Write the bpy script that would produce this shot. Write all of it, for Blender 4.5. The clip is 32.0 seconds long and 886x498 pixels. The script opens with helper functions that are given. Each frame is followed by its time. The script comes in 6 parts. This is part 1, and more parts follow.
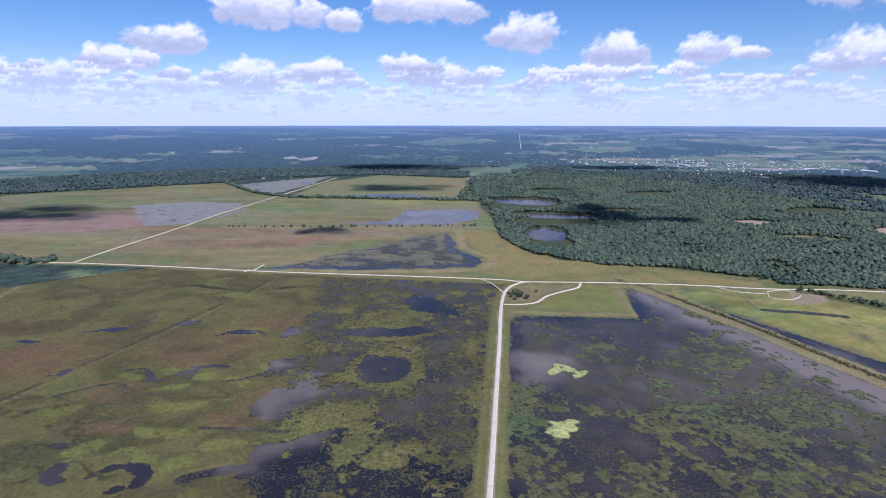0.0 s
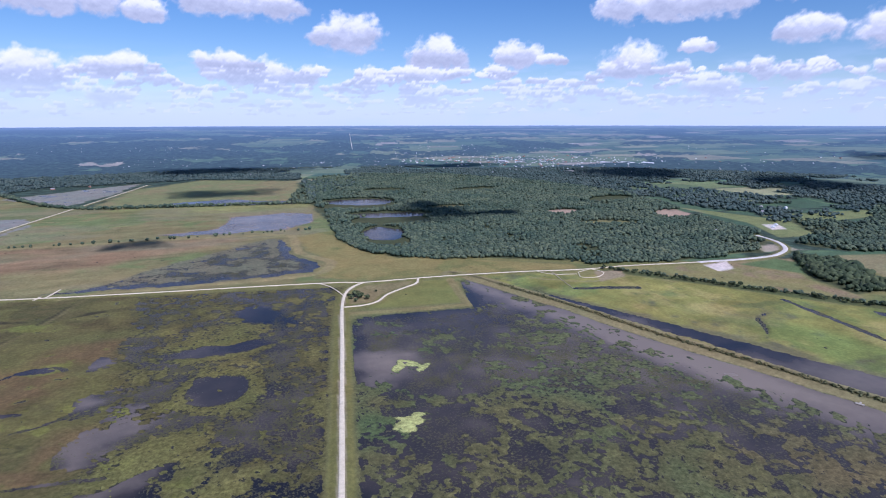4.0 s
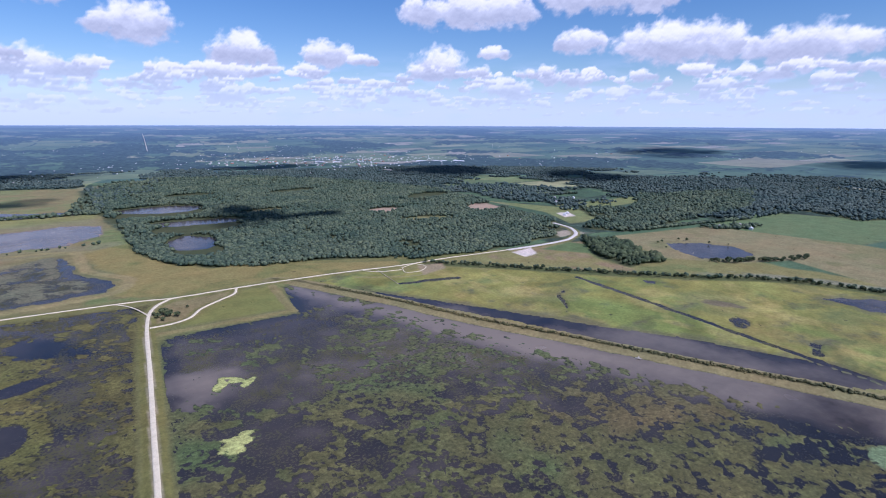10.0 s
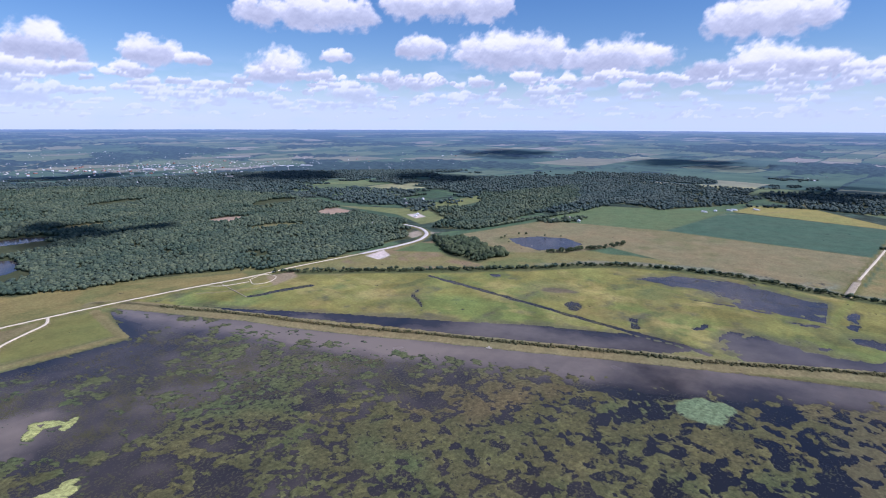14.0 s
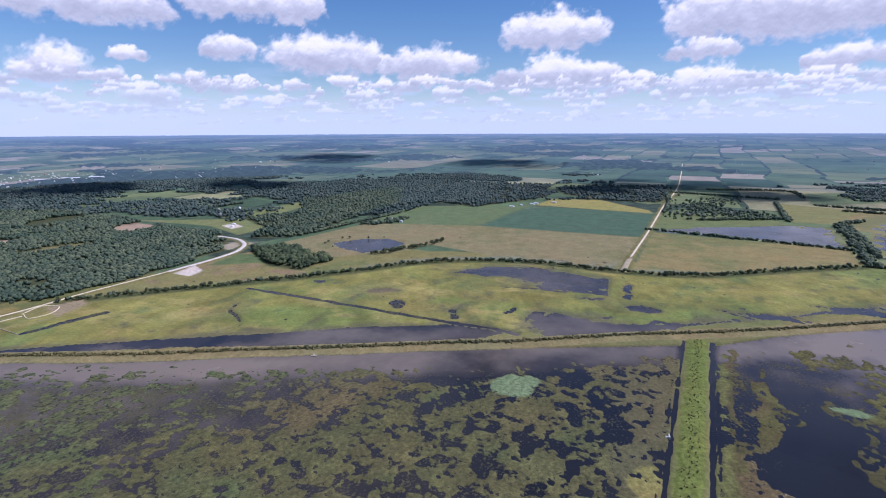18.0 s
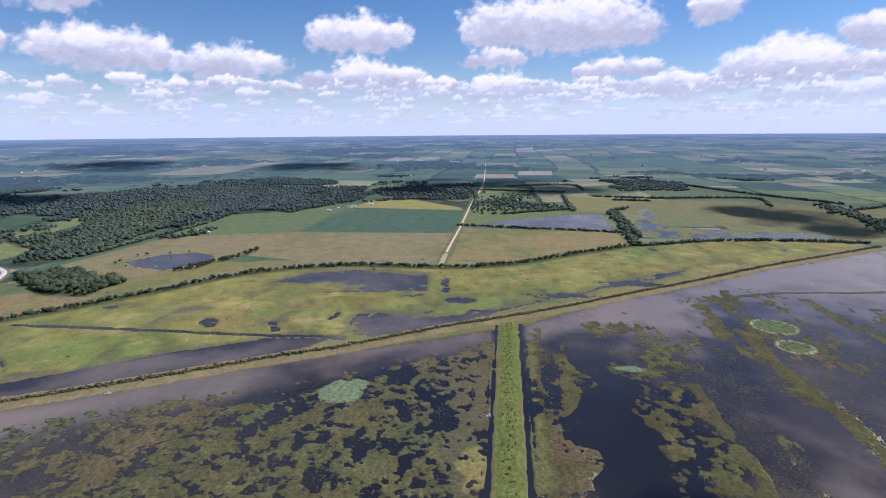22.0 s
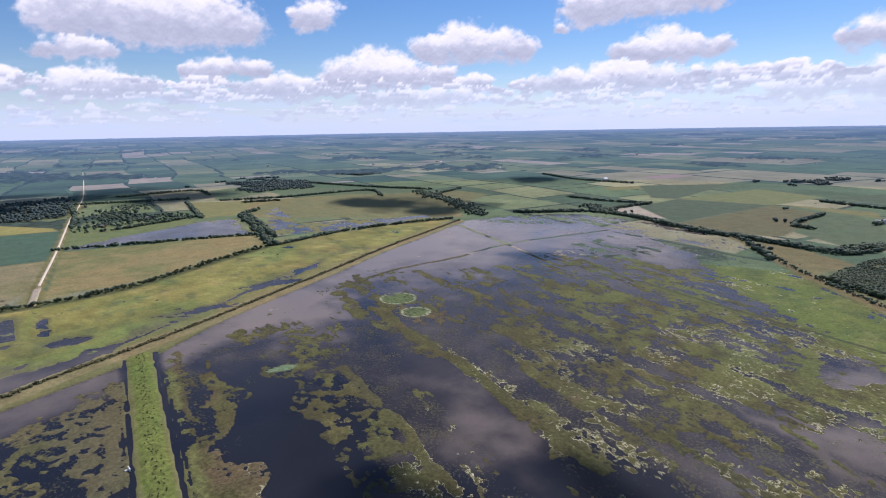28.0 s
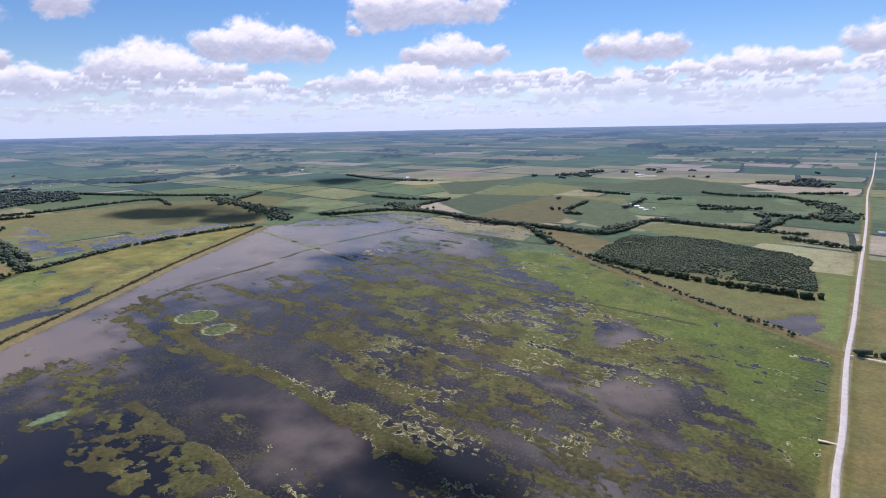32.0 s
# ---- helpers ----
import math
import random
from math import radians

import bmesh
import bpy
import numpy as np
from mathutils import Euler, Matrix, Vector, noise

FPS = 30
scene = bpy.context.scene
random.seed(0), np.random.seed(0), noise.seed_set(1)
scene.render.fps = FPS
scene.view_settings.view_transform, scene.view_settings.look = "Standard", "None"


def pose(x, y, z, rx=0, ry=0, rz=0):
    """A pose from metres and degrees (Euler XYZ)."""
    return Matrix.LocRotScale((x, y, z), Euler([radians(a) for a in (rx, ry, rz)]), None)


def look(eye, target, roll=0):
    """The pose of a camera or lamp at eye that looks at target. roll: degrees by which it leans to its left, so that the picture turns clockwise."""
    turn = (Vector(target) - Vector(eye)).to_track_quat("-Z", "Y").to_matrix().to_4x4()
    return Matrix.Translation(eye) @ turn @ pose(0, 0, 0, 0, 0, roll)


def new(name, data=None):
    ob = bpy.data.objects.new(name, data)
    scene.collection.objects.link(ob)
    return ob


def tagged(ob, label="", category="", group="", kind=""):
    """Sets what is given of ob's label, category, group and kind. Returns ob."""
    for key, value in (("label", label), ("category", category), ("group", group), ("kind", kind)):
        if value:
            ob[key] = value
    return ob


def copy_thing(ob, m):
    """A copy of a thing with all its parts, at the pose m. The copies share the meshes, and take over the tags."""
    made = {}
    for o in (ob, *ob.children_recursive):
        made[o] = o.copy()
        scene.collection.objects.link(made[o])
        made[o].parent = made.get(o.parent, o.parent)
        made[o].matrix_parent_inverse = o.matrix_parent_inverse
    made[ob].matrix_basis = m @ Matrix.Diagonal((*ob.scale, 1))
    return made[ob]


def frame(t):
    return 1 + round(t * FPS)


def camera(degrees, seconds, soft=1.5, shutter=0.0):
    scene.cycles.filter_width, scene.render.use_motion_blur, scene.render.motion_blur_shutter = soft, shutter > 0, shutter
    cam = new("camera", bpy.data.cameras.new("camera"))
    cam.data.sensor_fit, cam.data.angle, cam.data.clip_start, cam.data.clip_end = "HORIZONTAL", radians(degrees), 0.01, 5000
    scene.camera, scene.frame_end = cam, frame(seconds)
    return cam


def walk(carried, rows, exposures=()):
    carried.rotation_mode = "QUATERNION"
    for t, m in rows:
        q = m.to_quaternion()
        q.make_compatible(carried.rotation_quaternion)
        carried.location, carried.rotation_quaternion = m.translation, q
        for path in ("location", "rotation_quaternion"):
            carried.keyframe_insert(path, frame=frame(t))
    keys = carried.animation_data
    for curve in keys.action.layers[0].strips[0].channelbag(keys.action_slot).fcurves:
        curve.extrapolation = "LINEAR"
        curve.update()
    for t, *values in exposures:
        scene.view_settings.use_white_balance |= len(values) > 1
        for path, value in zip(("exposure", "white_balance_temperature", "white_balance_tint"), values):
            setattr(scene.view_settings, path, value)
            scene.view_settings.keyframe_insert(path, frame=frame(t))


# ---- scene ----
cam = camera(79.05, 32.0, soft=1.0)
# seconds, x, y, z, heading, pitch, roll of the drone's camera
ROWS = [
    (0.0, 0.06, 0.06, 165.00, 0.003, -13.364, 0.034),
    (0.5, 0.55, -0.04, 165.40, -2.601, -13.379, -0.024),
    (1.0, 0.95, -0.11, 165.72, -5.508, -13.405, -0.076),
    (1.5, 1.29, -0.14, 165.92, -8.238, -13.413, -0.102),
    (2.0, 1.62, -0.14, 166.00, -10.381, -13.407, -0.108),
    (2.5, 1.92, -0.10, 165.99, -12.014, -13.394, -0.117),
    (3.0, 2.15, -0.06, 165.85, -13.581, -13.387, -0.123),
    (3.5, 2.35, 0.01, 165.70, -15.549, -13.374, -0.118),
    (5.5, 2.71, 0.28, 165.08, -23.203, -13.349, -0.046),
    (6.0, 2.78, 0.15, 164.96, -25.352, -13.355, -0.023),
    (6.5, 2.83, -0.03, 164.89, -27.184, -13.378, -0.007),
    (7.0, 2.94, -0.23, 164.94, -28.394, -13.380, 0.009),
    (7.5, 3.11, -0.45, 165.06, -29.665, -13.367, 0.025),
    (8.0, 3.22, -0.70, 165.03, -31.344, -13.365, 0.052),
    (8.5, 3.34, -0.78, 164.92, -32.683, -13.358, 0.081),
    (9.0, 3.52, -0.60, 164.83, -33.590, -13.328, 0.109),
    (9.5, 3.63, -0.19, 164.68, -34.895, -13.326, 0.157),
    (10.0, 3.63, 0.41, 164.55, -36.547, -13.321, 0.216),
    (10.5, 3.67, 1.16, 164.40, -38.647, -13.298, 0.291),
    (11.0, 3.84, 1.83, 164.26, -41.226, -13.260, 0.371),
    (11.5, 4.07, 2.27, 164.18, -43.013, -13.230, 0.427),
    (12.0, 4.32, 2.38, 164.22, -44.801, -13.199, 0.430),
    (12.5, 4.62, 2.12, 164.42, -46.995, -13.136, 0.373),
    (13.0, 4.85, 1.20, 164.63, -48.829, -13.071, 0.299),
    (13.5, 5.00, -0.41, 164.79, -50.540, -12.998, 0.258),
    (15.5, 5.57, -8.98, 165.12, -58.549, -12.712, 0.090),
    (16.0, 5.76, -10.77, 165.04, -61.206, -12.671, 0.032),
    (16.5, 6.16, -11.99, 164.93, -63.770, -12.623, -0.047),
    (17.0, 6.70, -12.62, 164.78, -66.090, -12.588, -0.132),
    (17.5, 7.26, -12.86, 164.64, -68.275, -12.546, -0.197),
    (18.0, 7.70, -12.91, 164.42, -70.524, -12.512, -0.229),
    (18.5, 7.97, -13.01, 164.18, -72.569, -12.478, -0.234),
    (19.0, 8.24, -13.24, 163.98, -74.591, -12.420, -0.227),
    (19.5, 8.47, -13.59, 163.79, -76.912, -12.362, -0.266),
    (20.0, 8.68, -13.96, 163.61, -78.902, -12.337, -0.304),
    (20.5, 8.88, -14.37, 163.61, -80.930, -12.324, -0.329),
    (21.0, 9.06, -14.84, 163.80, -83.261, -12.312, -0.350),
    (21.5, 9.29, -15.19, 163.97, -86.529, -12.319, -0.396),
    (22.0, 9.60, -15.40, 164.05, -89.764, -12.343, -0.464),
    (22.5, 9.96, -15.62, 164.09, -93.298, -12.362, -0.528),
    (23.0, 10.34, -15.99, 164.11, -96.682, -12.373, -0.587),
    (23.5, 10.78, -16.51, 164.16, -100.053, -12.405, -0.655),
    (24.0, 11.29, -17.11, 164.26, -103.976, -12.447, -0.722),
    (24.5, 11.92, -17.64, 164.33, -107.764, -12.493, -0.784),
    (25.0, 12.64, -18.09, 164.33, -111.688, -12.544, -0.834),
    (25.5, 13.08, -18.47, 164.09, -115.137, -12.603, -0.878),
    (27.5, 14.31, -20.50, 162.75, -125.159, -12.664, -0.982),
    (28.0, 14.44, -21.08, 162.33, -127.703, -12.674, -1.008),
    (28.5, 14.53, -21.68, 161.96, -130.490, -12.689, -1.052),
    (29.0, 14.67, -22.29, 161.62, -133.423, -12.705, -1.093),
    (29.5, 14.79, -22.84, 161.34, -135.882, -12.716, -1.125),
    (30.0, 14.86, -23.33, 161.15, -138.364, -12.739, -1.142),
    (30.5, 14.95, -23.75, 161.08, -140.753, -12.763, -1.152),
    (31.0, 15.03, -24.17, 161.08, -143.135, -12.793, -1.152),
    (31.5, 15.12, -24.58, 161.15, -145.728, -12.838, -1.144),
    (32.0, 15.18, -24.96, 161.26, -148.202, -12.895, -1.121),
]
walk(cam, [(t, pose(x, y, z, 90 + pitch, 0, yaw) @ pose(0, 0, 0, 0, 0, roll)) for t, x, y, z, yaw, pitch, roll in ROWS],
     exposures=[(0.0, 0.33, 5360, 28), (16.0, 0.33, 5590, 28), (25.0, 0.34, 5940, 26), (32.0, 0.34, 6060, 26)])

# ---- light ----
SUN_BEARING, SUN_HEIGHT = 165.0, 50.0   # clockwise from +y, degrees above the horizon
world = bpy.data.worlds.new("sky")
scene.world = world
world.use_nodes = True
wn = world.node_tree.nodes
sky = wn.new("ShaderNodeTexSky")
sky.sky_type, sky.sun_disc = "NISHITA", False
sky.sun_elevation, sky.sun_rotation = radians(SUN_HEIGHT), radians(SUN_BEARING)
sky.air_density, sky.dust_density, sky.ozone_density = 1.0, 0.0, 3.0
wn["Background"].inputs["Strength"].default_value = 0.074
vivid = wn.new("ShaderNodeHueSaturation")
vivid.inputs["Saturation"].default_value = 1.24
world.node_tree.links.new(sky.outputs[0], vivid.inputs["Color"])
world.node_tree.links.new(vivid.outputs[0], wn["Background"].inputs["Color"])
sb, sh = radians(SUN_BEARING), radians(SUN_HEIGHT)
TO_SUN = Vector((math.sin(sb) * math.cos(sh), math.cos(sb) * math.cos(sh), math.sin(sh)))
sun = new("sun", bpy.data.lights.new("sun", "SUN"))
sun.data.energy, sun.data.angle, sun.data.color = 3.8, radians(0.53), (1.0, 0.96, 0.90)
sun.matrix_world = look(TO_SUN * 1000, (0, 0, 0))


# ---- materials ----
def material(name, rough=0.9, bump=0.0, bump_scale=1.0, spec=0.3):
    m = bpy.data.materials.new(name)
    m.use_nodes = True
    n, l = m.node_tree.nodes, m.node_tree.links
    b = n["Principled BSDF"]
    b.inputs["Roughness"].default_value = rough
    b.inputs["Specular IOR Level"].default_value = spec
    co = n.new("ShaderNodeTexCoord").outputs["Object"]
    if bump:
        t = n.new("ShaderNodeTexNoise")
        t.inputs["Scale"].default_value, t.inputs["Detail"].default_value = bump_scale, 4
        l.new(co, t.inputs["Vector"])
        k = n.new("ShaderNodeBump")
        k.inputs["Strength"].default_value, k.inputs["Distance"].default_value = bump, 0.5
        l.new(t.outputs["Fac"], k.inputs["Height"])
        l.new(k.outputs["Normal"], b.inputs["Normal"])
    return m, n, l, b, co


def noise_tex(n, l, co, scale, detail=4, rough=0.6):
    t = n.new("ShaderNodeTexNoise")
    t.inputs["Scale"].default_value, t.inputs["Detail"].default_value, t.inputs["Roughness"].default_value = scale, detail, rough
    l.new(co, t.inputs["Vector"])
    return t.outputs["Fac"]


def ramp(n, l, fac, *stops):
    r = n.new("ShaderNodeValToRGB")
    while len(r.color_ramp.elements) < len(stops):
        r.color_ramp.elements.new(0.5)
    for e, (p, c) in zip(r.color_ramp.elements, stops):
        e.position, e.color = p, (*c, 1) if len(c) == 3 else c
    l.new(fac, r.inputs["Fac"])
    return r.outputs["Color"]


def mixed(n, l, a, b, fac, how="MIX"):
    m = n.new("ShaderNodeMix")
    m.data_type, m.blend_type = "RGBA", how
    for v, s in ((fac, m.inputs["Factor"]), (a, m.inputs["A"]), (b, m.inputs["B"])):
        if isinstance(v, bpy.types.NodeSocket):
            l.new(v, s)
        else:
            s.default_value = v if not isinstance(v, tuple) or len(v) == 4 else (*v, 1)
    return m.outputs["Result"]


def number(n, l, op, a, b=0.0, clamp=False):
    m = n.new("ShaderNodeMath")
    m.operation, m.use_clamp = op, clamp
    for v, s in ((a, m.inputs[0]), (b, m.inputs[1])):
        if isinstance(v, bpy.types.NodeSocket):
            l.new(v, s)
        else:
            s.default_value = v
    return m.outputs[0]


def grey(v):
    return (v, v, v)


def attribute(n, name):
    a = n.new("ShaderNodeAttribute")
    a.attribute_name = name
    return a


def bricks(n, l, co, width, height, offset, gap):
    """Rectangular plots in rows: a random number for each, and the strips between them."""
    t = n.new("ShaderNodeTexBrick")
    t.offset, t.squash = offset, 1.0
    for name, v in (("Color1", (0, 0, 0, 1)), ("Color2", (1, 1, 1, 1)), ("Mortar", (0.3, 0.3, 0.3, 1)), ("Scale", 1.0), ("Mortar Size", gap), ("Mortar Smooth", 0.0), ("Bias", 0.0), ("Brick Width", width), ("Row Height", height)):
        t.inputs[name].default_value = v
    l.new(co, t.inputs["Vector"])
    return t.outputs["Color"], t.outputs["Fac"]


def country_colour(n, l):
    """Crop fields, hedges and woods of the wider country, by map kilometres that are squeezed far off."""
    at = attribute(n, "map").outputs["Vector"]
    warp = n.new("ShaderNodeVectorMath")
    warp.operation = "ADD"
    shove = ramp(n, l, noise_tex(n, l, at, 1.1, 2), (0.2, (0.0, 0.0, 0.0)), (0.8, (0.16, 0.10, 0.0)))
    l.new(at, warp.inputs[0])
    l.new(shove, warp.inputs[1])
    at = warp.outputs[0]
    wide, strip = bricks(n, l, at, 0.47, 0.31, 0.37, 0.007)
    small, lane = bricks(n, l, at, 0.235, 0.155, 0.5, 0.005)
    split = number(n, l, "GREATER_THAN", wide, 0.45)
    pick = mixed(n, l, wide, small, split)
    tone = n.new("ShaderNodeValToRGB")
    tone.color_ramp.interpolation = "CONSTANT"
    stops = ((0.0, (0.058, 0.096, 0.052)), (0.12, (0.120, 0.150, 0.070)), (0.24, (0.074, 0.116, 0.058)), (0.36, (0.190, 0.182, 0.105)), (0.46, (0.086, 0.124, 0.060)), (0.56, (0.046, 0.080, 0.046)),
             (0.66, (0.150, 0.168, 0.080)), (0.74, (0.265, 0.232, 0.172)), (0.83, (0.100, 0.132, 0.066)), (0.92, (0.225, 0.222, 0.120)))
    while len(tone.color_ramp.elements) < len(stops):
        tone.color_ramp.elements.new(0.5)
    for e, (p, c) in zip(tone.color_ramp.elements, stops):
        e.position, e.color = p, (*c, 1)
    l.new(pick, tone.inputs["Fac"])
    c = mixed(n, l, tone.outputs["Color"], ramp(n, l, noise_tex(n, l, at, 7.0, 6, 0.7), (0.3, grey(0.78)), (0.7, grey(1.5))), 0.9, "MULTIPLY")
    rough = noise_tex(n, l, at, 16.0, 6, 0.72)
    hedge = number(n, l, "MAXIMUM", strip, number(n, l, "MULTIPLY", lane, split))
    hedge = number(n, l, "MULTIPLY", hedge, number(n, l, "MULTIPLY", number(n, l, "SUBTRACT", noise_tex(n, l, at, 2.3, 4), 0.46), 30.0, True))
    wood = number(n, l, "ADD", attribute(n, "wild").outputs["Fac"], number(n, l, "MULTIPLY", number(n, l, "SUBTRACT", rough, 0.5), 0.5))
    wood = number(n, l, "MULTIPLY", wood, 16.0, True)
    wood = number(n, l, "MAXIMUM", wood, hedge)
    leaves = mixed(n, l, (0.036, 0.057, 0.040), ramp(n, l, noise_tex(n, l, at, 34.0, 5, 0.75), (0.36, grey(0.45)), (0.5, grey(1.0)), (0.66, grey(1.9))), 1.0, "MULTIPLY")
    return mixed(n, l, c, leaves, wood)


def ground_material():
    m, n, l, b, co = material("ground_cover", 0.95, 0.6, 0.35, 0.15)
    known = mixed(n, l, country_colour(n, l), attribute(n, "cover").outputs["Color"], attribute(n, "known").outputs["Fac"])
    v = n.new("ShaderNodeAttribute")
    v.attribute_name = "grain"      # how coarse and patchy the plants stand
    big = ramp(n, l, noise_tex(n, l, co, 0.05, 6, 0.65), (0.28, grey(0.74)), (0.5, grey(1.0)), (0.75, grey(1.25)))
    small = ramp(n, l, noise_tex(n, l, co, 0.4, 7, 0.78), (0.36, grey(0.48)), (0.5, grey(1.0)), (0.64, grey(1.62)))
    tint = ramp(n, l, noise_tex(n, l, co, 0.018, 4), (0.35, (0.92, 1.0, 0.95)), (0.65, (1.08, 1.0, 0.96)))
    c = mixed(n, l, known, small, v.outputs["Fac"], "MULTIPLY")
    c = mixed(n, l, c, big, 0.8, "MULTIPLY")
    c = mixed(n, l, c, tint, 0.8, "MULTIPLY")
    # wet gaps between the clumps, more of them where the growth is rank; bleached stems along open water
    lv, rm = n.new("ShaderNodeAttribute"), n.new("ShaderNodeAttribute")
    lv.attribute_name, rm.attribute_name = "level", "bleached"
    rank = number(n, l, "MULTIPLY", number(n, l, "SUBTRACT", v.outputs["Fac"], 0.5), 2.6, True)
    ragged = number(n, l, "MULTIPLY", number(n, l, "SUBTRACT", noise_tex(n, l, co, 0.30, 5, 0.66), 0.5), number(n, l, "MULTIPLY", rank, 2.4))
    k = number(n, l, "ADD", lv.outputs["Fac"], ragged)
    edge = ramp(n, l, k, (0.016, grey(0.0)), (0.03, grey(1.0)), (0.07, grey(1.0)), (0.10, grey(0.0)))
    c = mixed(n, l, c, mixed(n, l, (0.56, 0.53, 0.31), small, 0.3, "MULTIPLY"), number(n, l, "MULTIPLY", edge, rm.outputs["Fac"]))
    gap = ramp(n, l, k, (0.0, grey(1.0)), (0.045, grey(0.0)))
    c = mixed(n, l, c, (0.017, 0.018, 0.020), number(n, l, "MULTIPLY", gap, rank))
    l.new(c, b.inputs["Base Color"])
    return m


def water_material():
    m, n, l, b, co = material("marsh_water", 0.07, 0.03, 0.8, 0.5)
    b.inputs["IOR"].default_value = 1.33
    # pale silt, and in places the sky's sheen, painted into the water colour
    silt_and_sheen, weed = n.new("ShaderNodeAttribute"), n.new("ShaderNodeAttribute")
    silt_and_sheen.attribute_name, weed.attribute_name = "silt_and_sheen", "weed"
    a = number(n, l, "ADD", silt_and_sheen.outputs["Fac"], number(n, l, "MULTIPLY", number(n, l, "SUBTRACT", noise_tex(n, l, co, 0.025, 6, 0.62), 0.5), 0.9))
    c = ramp(n, l, a, (0.05, (0.013, 0.015, 0.020)), (0.3, (0.036, 0.032, 0.032)), (0.6, (0.106, 0.089, 0.074)), (0.95, (0.185, 0.150, 0.115)))
    # floating leaves and stems, too small to stand out of the water
    k = number(n, l, "ADD", weed.outputs["Fac"], number(n, l, "MULTIPLY", number(n, l, "SUBTRACT", noise_tex(n, l, co, 0.6, 5, 0.66), 0.5), 3.6))
    k = number(n, l, "ADD", k, number(n, l, "MULTIPLY", number(n, l, "SUBTRACT", noise_tex(n, l, co, 0.06, 4, 0.6), 0.5), 1.6))
    f = number(n, l, "MULTIPLY", number(n, l, "SUBTRACT", k, 0.5), 5.0, True)
    leaf = ramp(n, l, noise_tex(n, l, co, 0.09, 4), (0.35, (0.052, 0.053, 0.025)), (0.65, (0.088, 0.082, 0.040)))
    l.new(mixed(n, l, c, leaf, f), b.inputs["Base Color"])
    r = ramp(n, l, noise_tex(n, l, co, 0.02, 3), (0.35, grey(0.13)), (0.7, grey(0.28)))
    l.new(mixed(n, l, r, (0.8, 0.8, 0.8), f), b.inputs["Roughness"])
    l.new(number(n, l, "SUBTRACT", 0.26, number(n, l, "MULTIPLY", f, 0.20)), b.inputs["Specular IOR Level"])
    return m


def gravel_material(name, light, dark, rough=0.95):
    m, n, l, b, co = material(name, rough, 0.3, 6.0, 0.2)
    c = ramp(n, l, noise_tex(n, l, co, 0.3, 6, 0.7), (0.3, dark), (0.6, light))
    l.new(mixed(n, l, c, ramp(n, l, noise_tex(n, l, co, 5.0, 3), (0.3, grey(0.8)), (0.7, grey(1.12))), 0.8, "MULTIPLY"), b.inputs["Base Color"])
    return m


def leaf_material(name, dark, mid, light, per_thing=True):
    m, n, l, b, co = material(name, 0.85, spec=0.2)
    g = n.new("ShaderNodeNewGeometry").outputs["Random Per Island"]
    c = ramp(n, l, g, (0.0, dark), (0.5, mid), (1.0, light))
    if per_thing:
        o = n.new("ShaderNodeObjectInfo").outputs["Random"]
        c = mixed(n, l, c, ramp(n, l, o, (0.0, (0.8, 0.85, 0.8)), (1.0, (1.25, 1.15, 1.05))), 1.0, "MULTIPLY")
    else:
        c = mixed(n, l, c, ramp(n, l, noise_tex(n, l, co, 0.012, 4), (0.35, (0.75, 0.85, 0.8)), (0.65, (1.25, 1.15, 1.0))), 1.0, "MULTIPLY")
    l.new(c, b.inputs["Base Color"])
    return m


def plain(name, colour, rough=0.8, grain=1.5, depth=0.25):
    m, n, l, b, co = material(name, rough)
    lo, hi = [tuple(min(1, v * (1 + s * depth)) for v in colour) for s in (-1, 1)]
    l.new(ramp(n, l, noise_tex(n, l, co, grain, 5, 0.65), (0.35, lo), (0.65, hi)), b.inputs["Base Color"])
    return m


M_GROUND, M_WATER = ground_material(), water_material()
M_GRAVEL = gravel_material("pale_limestone_gravel", (0.66, 0.58, 0.42), (0.53, 0.46, 0.32))
M_ASPHALT = gravel_material("worn_grey_asphalt", (0.60, 0.56, 0.50), (0.47, 0.44, 0.39))
M_DIRT = gravel_material("dirt_track", (0.40, 0.34, 0.24), (0.24, 0.21, 0.13))
# forest green, paler and bluer than the near leaves: a little haze painted in
M_WOODS = leaf_material("woodland_leaves", (0.037, 0.058, 0.044), (0.060, 0.086, 0.058), (0.102, 0.128, 0.080), False)
M_LEAF = leaf_material("tree_leaves", (0.042, 0.060, 0.030), (0.068, 0.090, 0.044), (0.105, 0.128, 0.062))
M_SHRUB = leaf_material("willow_leaves", (0.040, 0.050, 0.020), (0.070, 0.082, 0.032), (0.115, 0.122, 0.050))
M_NEARWOODS = leaf_material("near_woodland_leaves", (0.030, 0.044, 0.024), (0.048, 0.066, 0.034), (0.078, 0.098, 0.050), False)
M_BRUSH = leaf_material("dry_brush", (0.060, 0.062, 0.028), (0.098, 0.092, 0.042), (0.150, 0.130, 0.062), False)
# bluer copy of the woodland leaves, distance haze put into their colour
M_HAZEWOODS = leaf_material("haze_tinted_leaves", (0.036, 0.057, 0.056), (0.052, 0.078, 0.074), (0.078, 0.106, 0.096), False)
M_SCRUB = leaf_material("low_scrub_leaves", (0.054, 0.076, 0.048), (0.076, 0.100, 0.060), (0.102, 0.126, 0.074), False)
M_BARK = plain("bark", (0.10, 0.08, 0.06), 0.95, 3.0)
M_WHITE = plain("white_siding", (0.66, 0.65, 0.62), 0.6, 2.0, 0.06)
M_FARWALL = plain("mixed_house_walls", (0.50, 0.50, 0.51), 0.8, 0.02, 0.6)
M_ROOF = plain("grey_shingles", (0.22, 0.21, 0.21), 0.9, 1.0)
